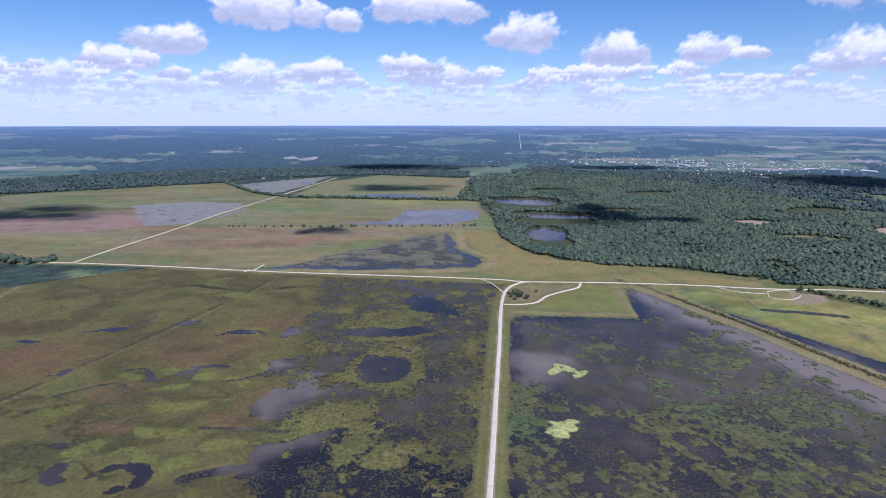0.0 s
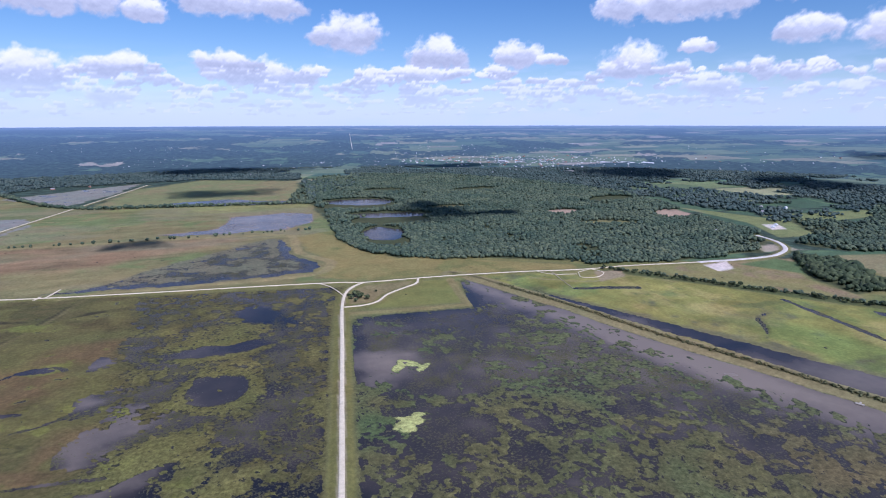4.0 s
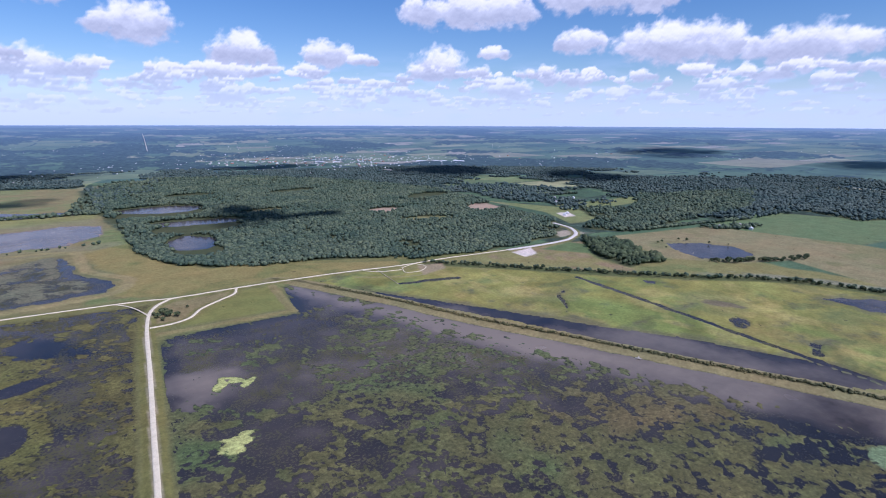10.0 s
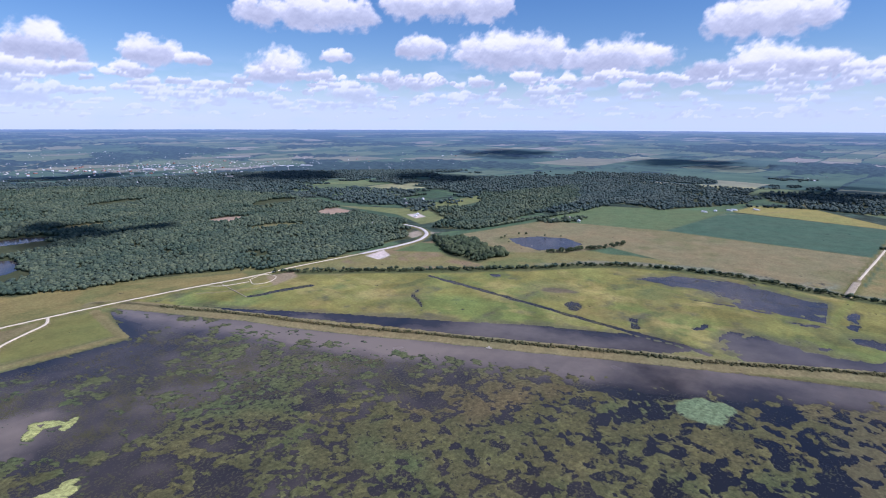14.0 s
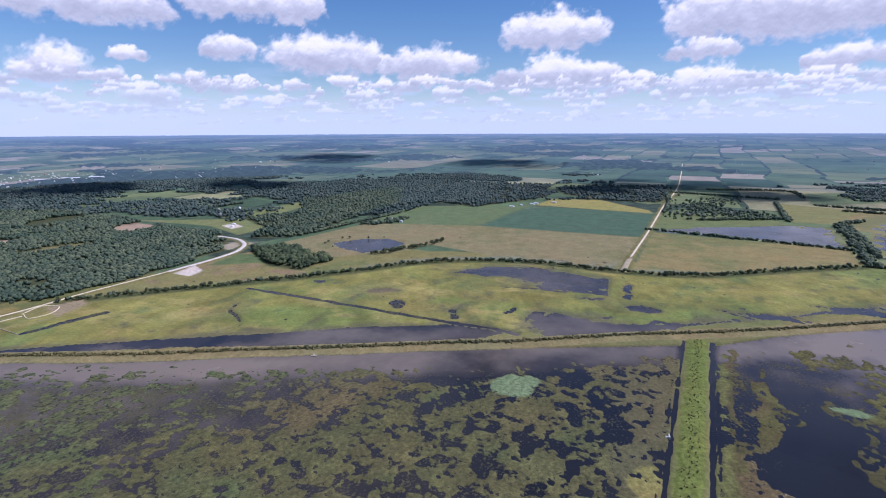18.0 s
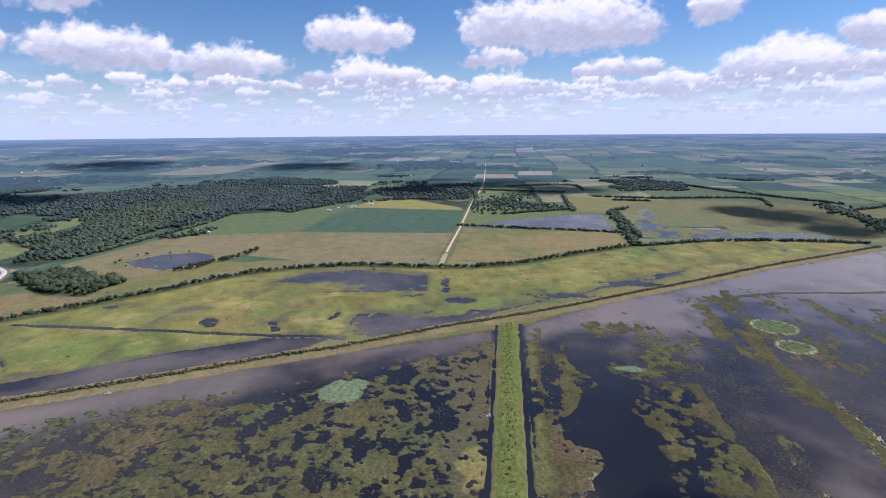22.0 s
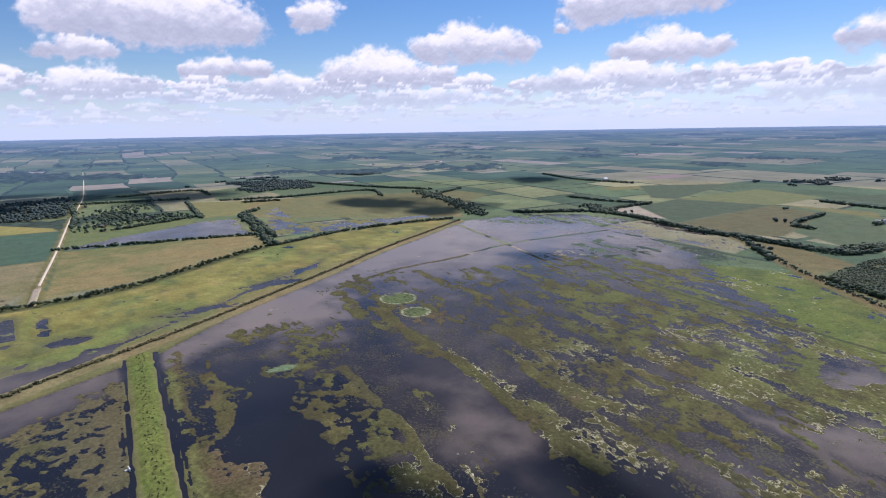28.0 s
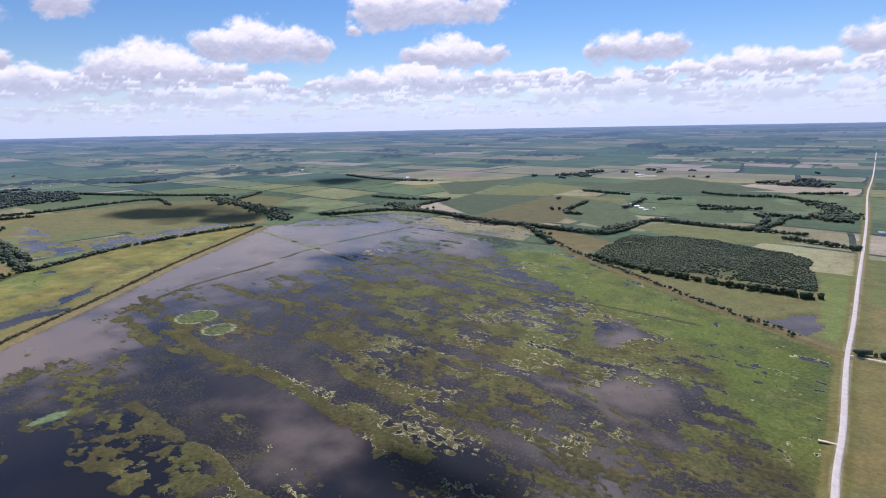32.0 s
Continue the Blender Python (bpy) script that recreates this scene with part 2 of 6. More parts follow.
M_METAL = plain("pale_metal_roof", (0.55, 0.56, 0.58), 0.45, 0.6, 0.08)
M_BRICK = plain("red_brick", (0.34, 0.17, 0.12), 0.9, 2.0)


def vapour():
    """Cloud that lets part of the sun through."""
    m, n, l, b, co = material("cloud_vapour", 1.0, spec=0.0)
    b.inputs["Base Color"].default_value = (0.9, 0.9, 0.9, 1)
    t, x = n.new("ShaderNodeBsdfTransparent"), n.new("ShaderNodeMixShader")
    l.new(ramp(n, l, noise_tex(n, l, co, 0.02, 4), (0.35, grey(0.78)), (0.65, grey(0.92))), x.inputs[0])
    l.new(b.outputs[0], x.inputs[1])
    l.new(t.outputs[0], x.inputs[2])
    l.new(x.outputs[0], n["Material Output"].inputs["Surface"])
    return m


M_CLOUD = vapour()


# ---- the lie of the land ----
CX, CY, EYE = 8.0, -12.0, 164.0
FLAT, REACH = 1700.0, 2750.0     # true to scale as far as FLAT; beyond, the country is drawn in towards the horizon to fit the camera's view


def lay(x, y, h=0.0):
    """From map metres to the world: near land is flat and to scale; far land is shrunk and raised to look right from
    the camera's height, with the earth's curve.
    """
    x, y, h = np.asarray(x, float), np.asarray(y, float), np.asarray(h, float)
    d = np.maximum(np.hypot(x - CX, y - CY), 1e-6)
    over = np.maximum(d - FLAT, 0)
    r = np.minimum(d, FLAT) + over * REACH / (over + REACH)
    k = r / d
    z = np.where(over > 0, EYE - r * (EYE / d + d / 12742000.0) - 0.0, 0.0)
    z = np.where(over > 0, z + FLAT**2 / 12742000.0 * FLAT / np.maximum(d, FLAT), z)
    return CX + (x - CX) * k, CY + (y - CY) * k, z + h * k, k


def vnoise(x, y, seed):
    xi, yi = np.floor(x), np.floor(y)
    fx, fy = x - xi, y - yi
    fx, fy = fx * fx * (3 - 2 * fx), fy * fy * (3 - 2 * fy)
    xi, yi = xi.astype(np.int64), yi.astype(np.int64)

    def corner(a, b):
        h = (a * 374761393 + b * 668265263 + seed * 974634777) & 0xFFFFFFFF
        h = ((h ^ (h >> 13)) * 1274126177) & 0xFFFFFFFF
        return ((h ^ (h >> 16)) & 0xFFFF) / 32767.5 - 1.0
    a, b = corner(xi, yi), corner(xi + 1, yi)
    c, d = corner(xi, yi + 1), corner(xi + 1, yi + 1)
    a = a + (b - a) * fx
    return a + (c + (d - c) * fx - a) * fy


def fbm(x, y, size, octaves=4, seed=1, gain=0.55):
    total, amp, norm, f = 0.0, 1.0, 0.0, 1.0 / size
    for o in range(octaves):
        total = total + amp * vnoise(x * f + 17.3 * o, y * f - 9.1 * o, seed + o)
        norm, amp, f = norm + amp, amp * gain, f * 2.03
    return total / norm * 1.6


def smooth(v, lo, hi):
    t = np.clip((v - lo) / (hi - lo), 0, 1)
    return t * t * (3 - 2 * t)


def along(points, step):
    """A smooth line through the points, with a place every step metres."""
    p = np.array([points[0], *points, points[-1]], float)
    p[0], p[-1] = 2 * p[1] - p[2], 2 * p[-2] - p[-3]
    out = []
    for i in range(1, len(p) - 2):
        n = max(2, int(np.hypot(*(p[i + 1] - p[i])) / step))
        t = np.linspace(0, 1, n, endpoint=False)[:, None]
        a, b, c, d = p[i - 1:i + 3]
        out.append(0.5 * (2 * b + (c - a) * t + (2 * a - 5 * b + 4 * c - d) * t**2 + (3 * b - a - 3 * c + d) * t**3))
    return np.vstack(out + [p[-2:-1]])


def line_distance(x, y, line, reach):
    """Metres from a line, counted as far as reach."""
    best = np.full(x.shape, float(reach))
    line = np.asarray(line, float)
    near = np.where((x > line[:, 0].min() - reach) & (x < line[:, 0].max() + reach) & (y > line[:, 1].min() - reach) & (y < line[:, 1].max() + reach))[0]
    if len(near) == 0:
        return best
    px, py, d = x[near], y[near], best[near]
    for (ax, ay), (bx, by) in zip(line[:-1], line[1:]):
        s = np.where((px > min(ax, bx) - reach) & (px < max(ax, bx) + reach) & (py > min(ay, by) - reach) & (py < max(ay, by) + reach))[0]
        if len(s) == 0:
            continue
        qx, qy = px[s], py[s]
        t = np.clip(((qx - ax) * (bx - ax) + (qy - ay) * (by - ay)) / ((bx - ax)**2 + (by - ay)**2 + 1e-9), 0, 1)
        d[s] = np.minimum(d[s], np.hypot(qx - ax - t * (bx - ax), qy - ay - t * (by - ay)))
    best[near] = d
    return best


def inside(x, y, poly):
    p = np.asarray(poly, float)
    hit = np.zeros(x.shape, bool)
    near = np.where((x > p[:, 0].min()) & (x < p[:, 0].max()) & (y > p[:, 1].min()) & (y < p[:, 1].max()))[0]
    if len(near) == 0:
        return hit
    px, py, h = x[near], y[near], np.zeros(len(near), bool)
    for (ax, ay), (bx, by) in zip(p, np.roll(p, -1, 0)):
        if ay != by:
            h ^= ((ay > py) != (by > py)) & (px < (bx - ax) * (py - ay) / (by - ay) + ax)
    hit[near] = h
    return hit


def depth_in(x, y, poly, reach):
    """Metres inside an outline (negative outside), as far as reach."""
    d = line_distance(x, y, np.vstack([poly, poly[:1]]), reach)
    return np.where(inside(x, y, poly), d, -d)


def blobs(x, y, rows):
    """A soft swelling of about 1 in each of the ellipses (x, y, half-lengths, turn)."""
    total = np.zeros(x.shape)
    for cx, cy, a, b, turn in rows:
        r = 1.7 * max(a, b)
        s = np.where((abs(x - cx) < r) & (abs(y - cy) < r))[0]
        c, q = math.cos(radians(turn)), math.sin(radians(turn))
        dx, dy = x[s] - cx, y[s] - cy
        total[s] = np.maximum(total[s], smooth(1.45 - np.sqrt(((dx * c + dy * q) / a)**2 + ((dy * c - dx * q) / b)**2), 0, 0.9))
    return total


# roads and banks, in map metres
MARSH_ROAD = along([(-14, -160), (-2, 40), (21, 209), (33, 303), (43, 381), (51, 448), (57, 487), (64, 514), (74, 531), (86, 541)], 6)
CROSS_ROAD = along([(-502, 618), (-438, 616), (-317, 600), (-212, 582), (-115, 570), (-15, 559), (58, 549), (86, 541), (143, 539), (192, 536), (262, 528), (309, 519), (343, 515), (382, 514), (430, 508), (480, 501)], 6)
BEND_ROAD = along([(480, 501), (540, 496), (588, 497), (617, 507), (640, 521), (660, 545), (670, 566), (676, 600)], 5)
DIAGONAL_ROAD = along([(-440, 618), (-434, 687), (-419, 806), (-402, 983), (-373, 1188), (-345, 1390), (-318, 1603)], 9)
LOOP_TRACK = along([(56, 469), (73, 469), (88, 476), (101, 494), (122, 510), (137, 521), (144, 538)], 3)
FARM_ROAD = along([(650, -8), (734, -17), (950, -44), (1267, -80), (1650, -131), (2150, -175), (2842, -230)], 10)
COUNTY_ROAD = along([(-14, -160), (-21, -286), (-29, -353), (-39, -456), (-51, -548), (-67, -685), (-111, -1052), (-160, -1500), (-225, -2000), (-381, -3309)], 10)
SIDE_ROAD = along([(-40, -465), (-60, -463), (-150, -452), (-300, -436)], 8)
LONG_LEVEE = along([(184, 548), (200, 530), (229, 465), (254, 410), (274, 354), (294, 306), (315, 262), (333, 220), (350, 181), (368, 142), (385, 104), (403, 61), (424, 21), (448, -26), (465, -67), (498, -137), (536, -207), (578, -289), (634, -390), (690, -506), (746, -624)], 8)
FIELD_BANK = along([(56, 452), (108, 447), (160, 444), (166, 447), (170, 479), (176, 527)], 6)
GRADE_BANK = along([(430, -860), (331, -797), (243, -700), (183, -646), (114, -589), (56, -539), (12, -507), (-18, -483), (-38, -466)], 8)
CAUSEWAY = along([(452, -70), (400, -64), (321, -55), (224, -44), (120, -33), (20, -22)], 6)
LAKE_BANK = along([(-200, 578), (-93, 585), (-3, 584), (46, 596), (62, 632), (58, 650), (32, 690), (26, 720), (24, 800), (8, 822), (-40, 832), (-150, 836), (-345, 838)], 8)
DITCH = along([(457, 366), (450, 300), (441, 230), (433, 171), (428, 123), (426, 90), (420, 69)], 8)
SLOUGH = along([(290, 457), (320, 450), (350, 441)], 6)
FENCE_DITCH = along([(-290, 240), (-254, 330), (-215, 440), (-190, 520), (-180, 580)], 10)

# hedges and tree lines
CREEK_TREES = along([(355, 512), (421, 439), (490, 358), (554, 291), (600, 250), (632, 210), (652, 160), (662, 110), (660, 60), (650, 0), (654, -69), (672, -118), (717, -192), (764, -278)], 4)
CREEK_EAST = along([(766, -290), (850, -306), (969, -332), (1076, -348), (1150, -400)], 5)
MARSH_TREES = along([(766, -297), (795, -412), (793, -520), (771, -630)], 5)
WET_TREES = along([(947, -42), (919, -139), (891, -232), (868, -304)], 6)
SOUTH_TREES = along([(740, -760), (644, -872), (523, -866), (457, -843), (361, -826), (283, -816), (215, -820)], 5)
NORTH_TREES = along([(-592, 1467), (-446, 1266), (-345, 1189), (-228, 1171), (-103, 1154), (67, 1138)], 9)

# outlines
WEST_MARSH = [(-700, -200), (-40, -200), (16, 209), (46, 448), (55, 500), (80, 535), (-20, 552), (-320, 593), (-520, 612), (-700, 600)]
MID_MARSH = [(62, 446), (164, 440), (182, 520), (196, 524), (230, 452), (275, 345), (335, 205), (400, 48), (442, -60), (320, -46), (20, -14), (10, 60), (26, 209), (38, 303), (54, 430)]
EAST_MARSH = [(446, -78), (500, -150), (580, -305), (640, -408), (745, -640), (720, -760), (640, -850), (430, -850), (338, -790), (250, -695), (120, -582), (14, -498), (-34, -462), (-18, -286), (4, -30), (320, -64)]
GRASS_STRIP = [(203, 537), (349, 491), (420, 425), (489, 345), (554, 278), (625, 225), (645, 160), (650, 60), (640, 0), (645, -72), (670, -125), (710, -195), (765, -296), (790, -412), (770, -632), (610, -304), (493, -81), (432, 44), (348, 230), (284, 368)]
CANAL = [(244, 468), (271, 419), (307, 356), (335, 305), (364, 248), (390, 208), (407, 166), (424, 128), (420, 78), (404, 90), (380, 140), (361, 178), (344, 217), (321, 278), (296, 335), (268, 398)]
CANAL_EAST = [(479, 66), (490, 44), (478, 14), (470, -30), (498, -78), (533, -140), (585, -215), (640, -310), (612, -292), (547, -172), (492, -82), (452, -16), (432, 36), (424, 58)]
EAST_POOL = [(583, 177), (632, 152), (647, 98), (615, 0), (551, 5), (554, 69), (586, 120)]
FARM_POND = [(694, 406), (735, 378), (749, 336), (722, 296), (679, 304), (648, 330), (663, 376)]
WET_FIELD = [(950, -48), (1014, -137), (1071, -276), (1063, -330), (880, -300), (906, -236), (930, -127)]
WET_CORNER = [(1140, -418), (1176, -455), (926, -396), (873, -527), (846, -614), (805, -640), (805, -520), (806, -412), (843, -324), (990, -362)]
BANK_LAKE = [(-230, 596), (-187, 606), (-112, 690), (-12, 800), (14, 785), (18, 698), (48, 638), (40, 602), (-3, 592), (-93, 592)]
BROWN_LAKE = [(-165, 880), (-90, 905), (-69, 1010), (17, 1031), (72, 998), (55, 920), (15, 867), (-133, 858)]
FAR_LAKE = [(-214, 1236), (-112, 1262), (69, 1172), (60, 1148), (-100, 1166), (-179, 1180)]
PALE_FLAT = [(-620, 1065), (-538, 1119), (-414, 1103), (-372, 1016), (-418, 881), (-480, 846)]
PALE_FAR = [(-567, 1401), (-435, 1570), (-340, 1660), (-360, 1403), (-397, 1250)]
GRADE_POND = [(12, -512), (3, -528), (-20, -557), (-27, -521), (-22, -490), (-8, -498)]
BEAN_FIELD = [(902, 236), (1180, 196), (1140, -60), (880, -32)]
STUBBLE = [(671, 477), (863, 434), (900, 238), (877, -30), (680, -5), (676, 62), (675, 136), (725, 260), (660, 289), (612, 355)]
STUBBLE_EAST = [(668, -19), (770, -30), (929, -48), (875, -300), (787, -290), (728, -191), (676, -91)]
MOWN_FIELD = [(75, 460), (149, 529), (172, 527), (163, 451)]
MEADOW = [(26, 790), (86, 840), (153, 652), (211, 612), (350, 530), (340, 518), (193, 542), (71, 557), (35, 585), (58, 632)]

# woods
FOREST = [(96, 922), (87, 777), (95, 710), (132, 650), (190, 612), (258, 597), (322, 569), (362, 530), (422, 519), (501, 514), (590, 520), (655, 561), (700, 620), (711, 728), (760, 900), (790, 1135), (700, 1390), (520, 1652), (282, 1743), (200, 1416), (97, 1277), (74, 1115)]
CORNER_WOOD = [(612, 488), (636, 448), (613, 372), (592, 346), (535, 358), (548, 409)]
EAST_WOOD = [(686, 547), (709, 490), (784, 477), (935, 492), (1131, 484), (1300, 560), (1447, 624), (1170, 701), (1142, 752), (918, 616), (849, 693), (759, 581)]
GRADE_WOOD = [(197, -655), (196, -762), (176, -824), (88, -837), (-11, -793), (-30, -742), (-30, -625), (40, -640), (124, -636)]
ROAD_WOOD = [(-30, -1100), (-60, -1150), (-96, -1165), (-90, -1060), (-60, -1060)]
FAR_EAST_WOOD = [(1080, 470), (1190, 440), (1120, 310), (1200, 260), (1345, 185), (1640, 225), (1690, 590), (1480, 760), (1300, 560)]
SHADE_WOOD = [(1627, 190), (1720, -100), (1475, -125), (1310, -66), (1330, 60), (1420, 160)]
WEST_WOOD = [(-1300, 1120), (-1013, 1223), (-927, 1284), (-839, 1363), (-726, 1426), (-609, 1509), (-590, 1690), (-1100, 1690), (-1500, 1300)]
LAKE_WOOD = [(74, 1115), (97, 1277), (200, 1416), (282, 1743), (150, 1700), (60, 1400), (30, 1180)]
FOREST_LAKES = [(172, 1130, 70, 46, -12), (200, 952, 74, 30, -12), (156, 792, 30, 50, -10)]

# ---- ground cover ----
WEST_PONDS = [(-20, 477, 16, 20, 0), (-43, 405, 34, 11, 5), (-39, 340, 18, 20, 0), (-107, 441, 14, 18, 0), (-73, 352, 14, 30, 0), (10, 445, 20, 60, 0), (-2, 520, 44, 16, 4), (33, 475, 9, 50, 0), (-64, 303, 24, 16, 1), (-62, 258, 19, 7, 10), (-19, 259, 18, 6, 0), (-10, 373, 15, 40, 0), (-1, 326, 13, 22, 0)]
WEST_WET = [(-17, 222, 24, 17, 0), (-59, 222, 16, 10, 0), (-97, 222, 24, 9, 0), (-39, 226, 14, 13, 0), (-4, 290, 16, 14, 0), (-30, 190, 30, 20, 0)]
WEST_MUD = [(-132, 404, 16, 16, 0), (-100, 296, 15, 20, 0), (-80, 243, 20, 12, 0), (-118, 340, 10, 18, 0)]
WEST_RINGS = [(-39, 340, 30, 34, 0), (-43, 405, 42, 22, 5), (-62, 280, 26, 12, 12), (-70, 262, 30, 10, 10), (-30, 235, 14, 6, 0)]
OXBOWS = [(-189, 227, 6, 8, 0), (-184, 221, 7, 4, 0), (-201, 249, 6, 3, 0), (-160, 231, 9, 2, 8), (-148, 229, 8, 3, -20), (-142, 222, 4, 6, 10), (-150, 215, 6, 3, 30), (-163, 342, 13, 3, 5), (-174, 334, 5, 4, 60), (-189, 323, 8, 2, 0), (-203, 332, 8, 2, 10), (-256, 333, 5, 7, -20), (-160, 403, 13, 4, 0), (-268, 412, 16, 4, 10), (-319, 385, 11, 4, 0), (-215, 425, 12, 4, 20)]
WEST_SCARS = [([(-249, 441), (-256, 423), (-262, 406), (-275, 409), (-287, 405)], 2.4), ([(-168, 325), (-168, 339), (-159, 344), (-147, 342)], 2.2), ([(-215, 337), (-205, 339), (-196, 330), (-188, 322)], 1.6), ([(-170, 224), (-163, 230), (-150, 234), (-142, 228), (-140, 222)], 2.2), ([(-125, 222), (-106, 229), (-92, 231), (-81, 227)], 2.8),
              ([(-145, 320), (-128, 328), (-110, 341), (-93, 350)], 1.3), ([(-135, 267), (-110, 265), (-86, 263)], 1.2), ([(-178, 398), (-168, 408), (-150, 408), (-143, 400)], 1.6), ([(-240, 300), (-215, 318), (-200, 312)], 1.4)]
WEST_GREENS = [(-158, 326, 8, 7, 0), (-132, 319, 6, 8, 30), (-188, 339, 7, 7, 0), (-117, 339, 6, 6, 0), (-95, 327, 6, 7, 0), (-77, 275, 9, 10, 0), (-155, 287, 14, 7, 0), (-87, 247, 10, 4, 0), (-155, 260, 16, 5, 0), (-118, 247, 14, 5, 0), (-134, 235, 12, 6, 0), (-186, 244, 9, 6, 0), (-158, 240, 12, 4, 0), (-210, 325, 9, 5, 0), (-176, 315, 9, 5, 0), (-159, 403, 14, 9, 0), (-196, 499, 18, 9, 0)]
WEST_BROWNS = [(-106, 297, 18, 22, 0), (-181, 379, 44, 30, 0), (-207, 311, 16, 14, 0), (-118, 274, 18, 7, 0), (-188, 263, 20, 7, 0), (-290, 350, 40, 40, 0), (-140, 430, 30, 20, 0)]
MID_OPEN = [(191, 470, 26, 36, -48), (125, 418, 44, 22, -38), (160, 385, 16, 60, -48), (104, 318, 20, 34, -48), (74, 361, 26, 34, -48), (91, 248, 16, 29, -47), (381, 39, 89, 20, -52), (196, 245, 11, 7, -49), (135, 252, 12, 4, -47), (238, 188, 21, 6, -48), (66, 400, 12, 34, 0), (120, 220, 8, 22, 0)]
MID_MATS = [(48, 290, 12, 44, -8), (125, 373, 24, 24, -48), (190, 372, 30, 34, -48), (218, 290, 28, 36, -48), (150, 250, 40, 40, -48), (142, 225, 40, 34, -48), (195, 165, 44, 30, -48), (262, 140, 36, 26, -49), (253, 79, 71, 34, -48), (263, 25, 59, 44, -71), (256, -26, 11, 24, -68), (290, 150, 24, 30, -70)]
MID_HOLES = [(270, 66, 6, 3, 0), (266, 33, 9, 5, 20), (268, 14, 8, 4, 40), (311, 73, 5, 3, 0), (329, 1, 6, 3, 20), (275, 53, 5, 4, 0), (253, 71, 4, 5, 0), (284, 95, 6, 4, 0), (253, 6, 6, 4, 0), (303, 11, 12, 4, 10), (324, 102, 6, 4, 0), (281, 33, 4, 3, 0), (240, 50, 8, 4, 30), (230, 20, 6, 5, 0), (295, -15, 16, 7, 10), (350, 15, 14, 8, -30)]
YELLOW_MATS = [(84, 341, 9, 5, -40), (76, 336, 4, 8, -48), (92, 331, 3, 7, -48), (66, 268, 9, 4, -30), (63, 262, 7, 5, -50), (72, 272, 4, 3, 0)]
LILY_BEDS = [(329, 53, 15, 16, -70), (338, 44, 8, 10, -70), (360, -145, 10, 5, -99)]
EAST_DARK = [(421, -130), (400, -140), (358, -128), (329, -145), (293, -142), (265, -140), (238, -126), (206, -129), (150, -90), (230, -80), (261, -99), (275, -80), (296, -83), (336, -113), (394, -119)]
EAST_LACE = [(318, -130), (336, -174), (284, -171), (243, -167), (182, -152), (140, -140), (200, -118), (244, -122), (267, -128), (291, -128)]
EAST_HEAD = [(461, -146), (406, -211), (340, -180), (328, -150), (364, -130), (407, -143)]
EAST_NAVY = [(431, -227), (392, -237), (314, -223), (287, -198), (233, -183), (191, -164), (208, -160), (251, -171), (301, -176), (348, -190)]
EAST_BROWN = [(324, -223), (295, -240), (263, -238), (223, -226), (185, -217), (165, -202), (140, -180), (190, -186), (252, -203), (287, -200)]
EAST_LONG = [(362, -293), (330, -295), (279, -281), (240, -268), (184, -257), (193, -248), (242, -257), (274, -254), (323, -262)]
EAST_FLAT = [(720, -580), (731, -629), (600, -720), (516, -755), (483, -684), (488, -595), (458, -483), (500, -400), (560, -330), (640, -430)]
EAST_SILT = [(350, -640, 34, 56, 40), (110, -428, 18, 34, 0), (66, -334, 34, 20, 160), (100, -318, 30, 7, 165), (60, -302, 24, 7, 150), (448, -690, 34, 40, 30), (480, -190, 40, 60, 10)]
EAST_BLACK = [(227, -245, 6, 4, 170), (113, -245, 14, 3, 160), (97, -248, 8, 3, 160), (168, -295, 12, 3, 165), (180, -292, 9, 3, 165), (56, -317, 12, 4, 150), (152, -207, 16, 9, 170), (119, -238, 9, 3, 160), (105, -295, 7, 3, 160), (108, -251, 30, 4, 160), (52, -292, 14, 4, 160), (190, -320, 16, 3, 168), (250, -345, 24, 3, 168), (300, -380, 26, 3, 168)]
EAST_PALE = [(205, -341, 12, 8, 0), (171, -385, 14, 9, 0), (136, -360, 12, 10, 0), (127, -382, 12, 8, 0), (109, -399, 10, 12, 0), (99, -359, 14, 9, 0), (88, -402, 12, 10, 0), (69, -377, 14, 10, 0), (82, -296, 16, 12, 0), (59, -332, 16, 8, 0), (137, -522, 12, 12, 0), (140, -476, 14, 12, 0), (73, -448, 14, 12, 0), (117, -275, 12, 6, 0), (363, -668, 30, 40, 0), (237, -579, 30, 18, 0), (192, -556, 20, 14, 0), (250, -250, 60, 12, 172), (160, -160, 40, 14, 172)]
EAST_GREEN = [(560, -850), (445, -816), (335, -800), (202, -640), (61, -526), (-40, -470), (-20, -290), (10, -330), (48, -428), (87, -455), (158, -502), (258, -584), (350, -679), (470, -760)]
EAST_MATS = [(369, -93, 20, 22, -98), (300, -160, 6, 56, -102), (238, -74, 17, 17, -97), (230, -130, 16, 14, -99), (227, -151, 17, 18, -129), (440, -293, 16, 18, -131), (-5, -345, 18, 59, -151), (0, -470, 34, 30, -151), (6, -280, 20, 13, -150), (115, -474, 60, 30, -151), (445, -697, 28, 22, -153), (90, -420, 50, 30, -150)]
RINGS = [(441, -294, 17), (397, -284, 12.5)]
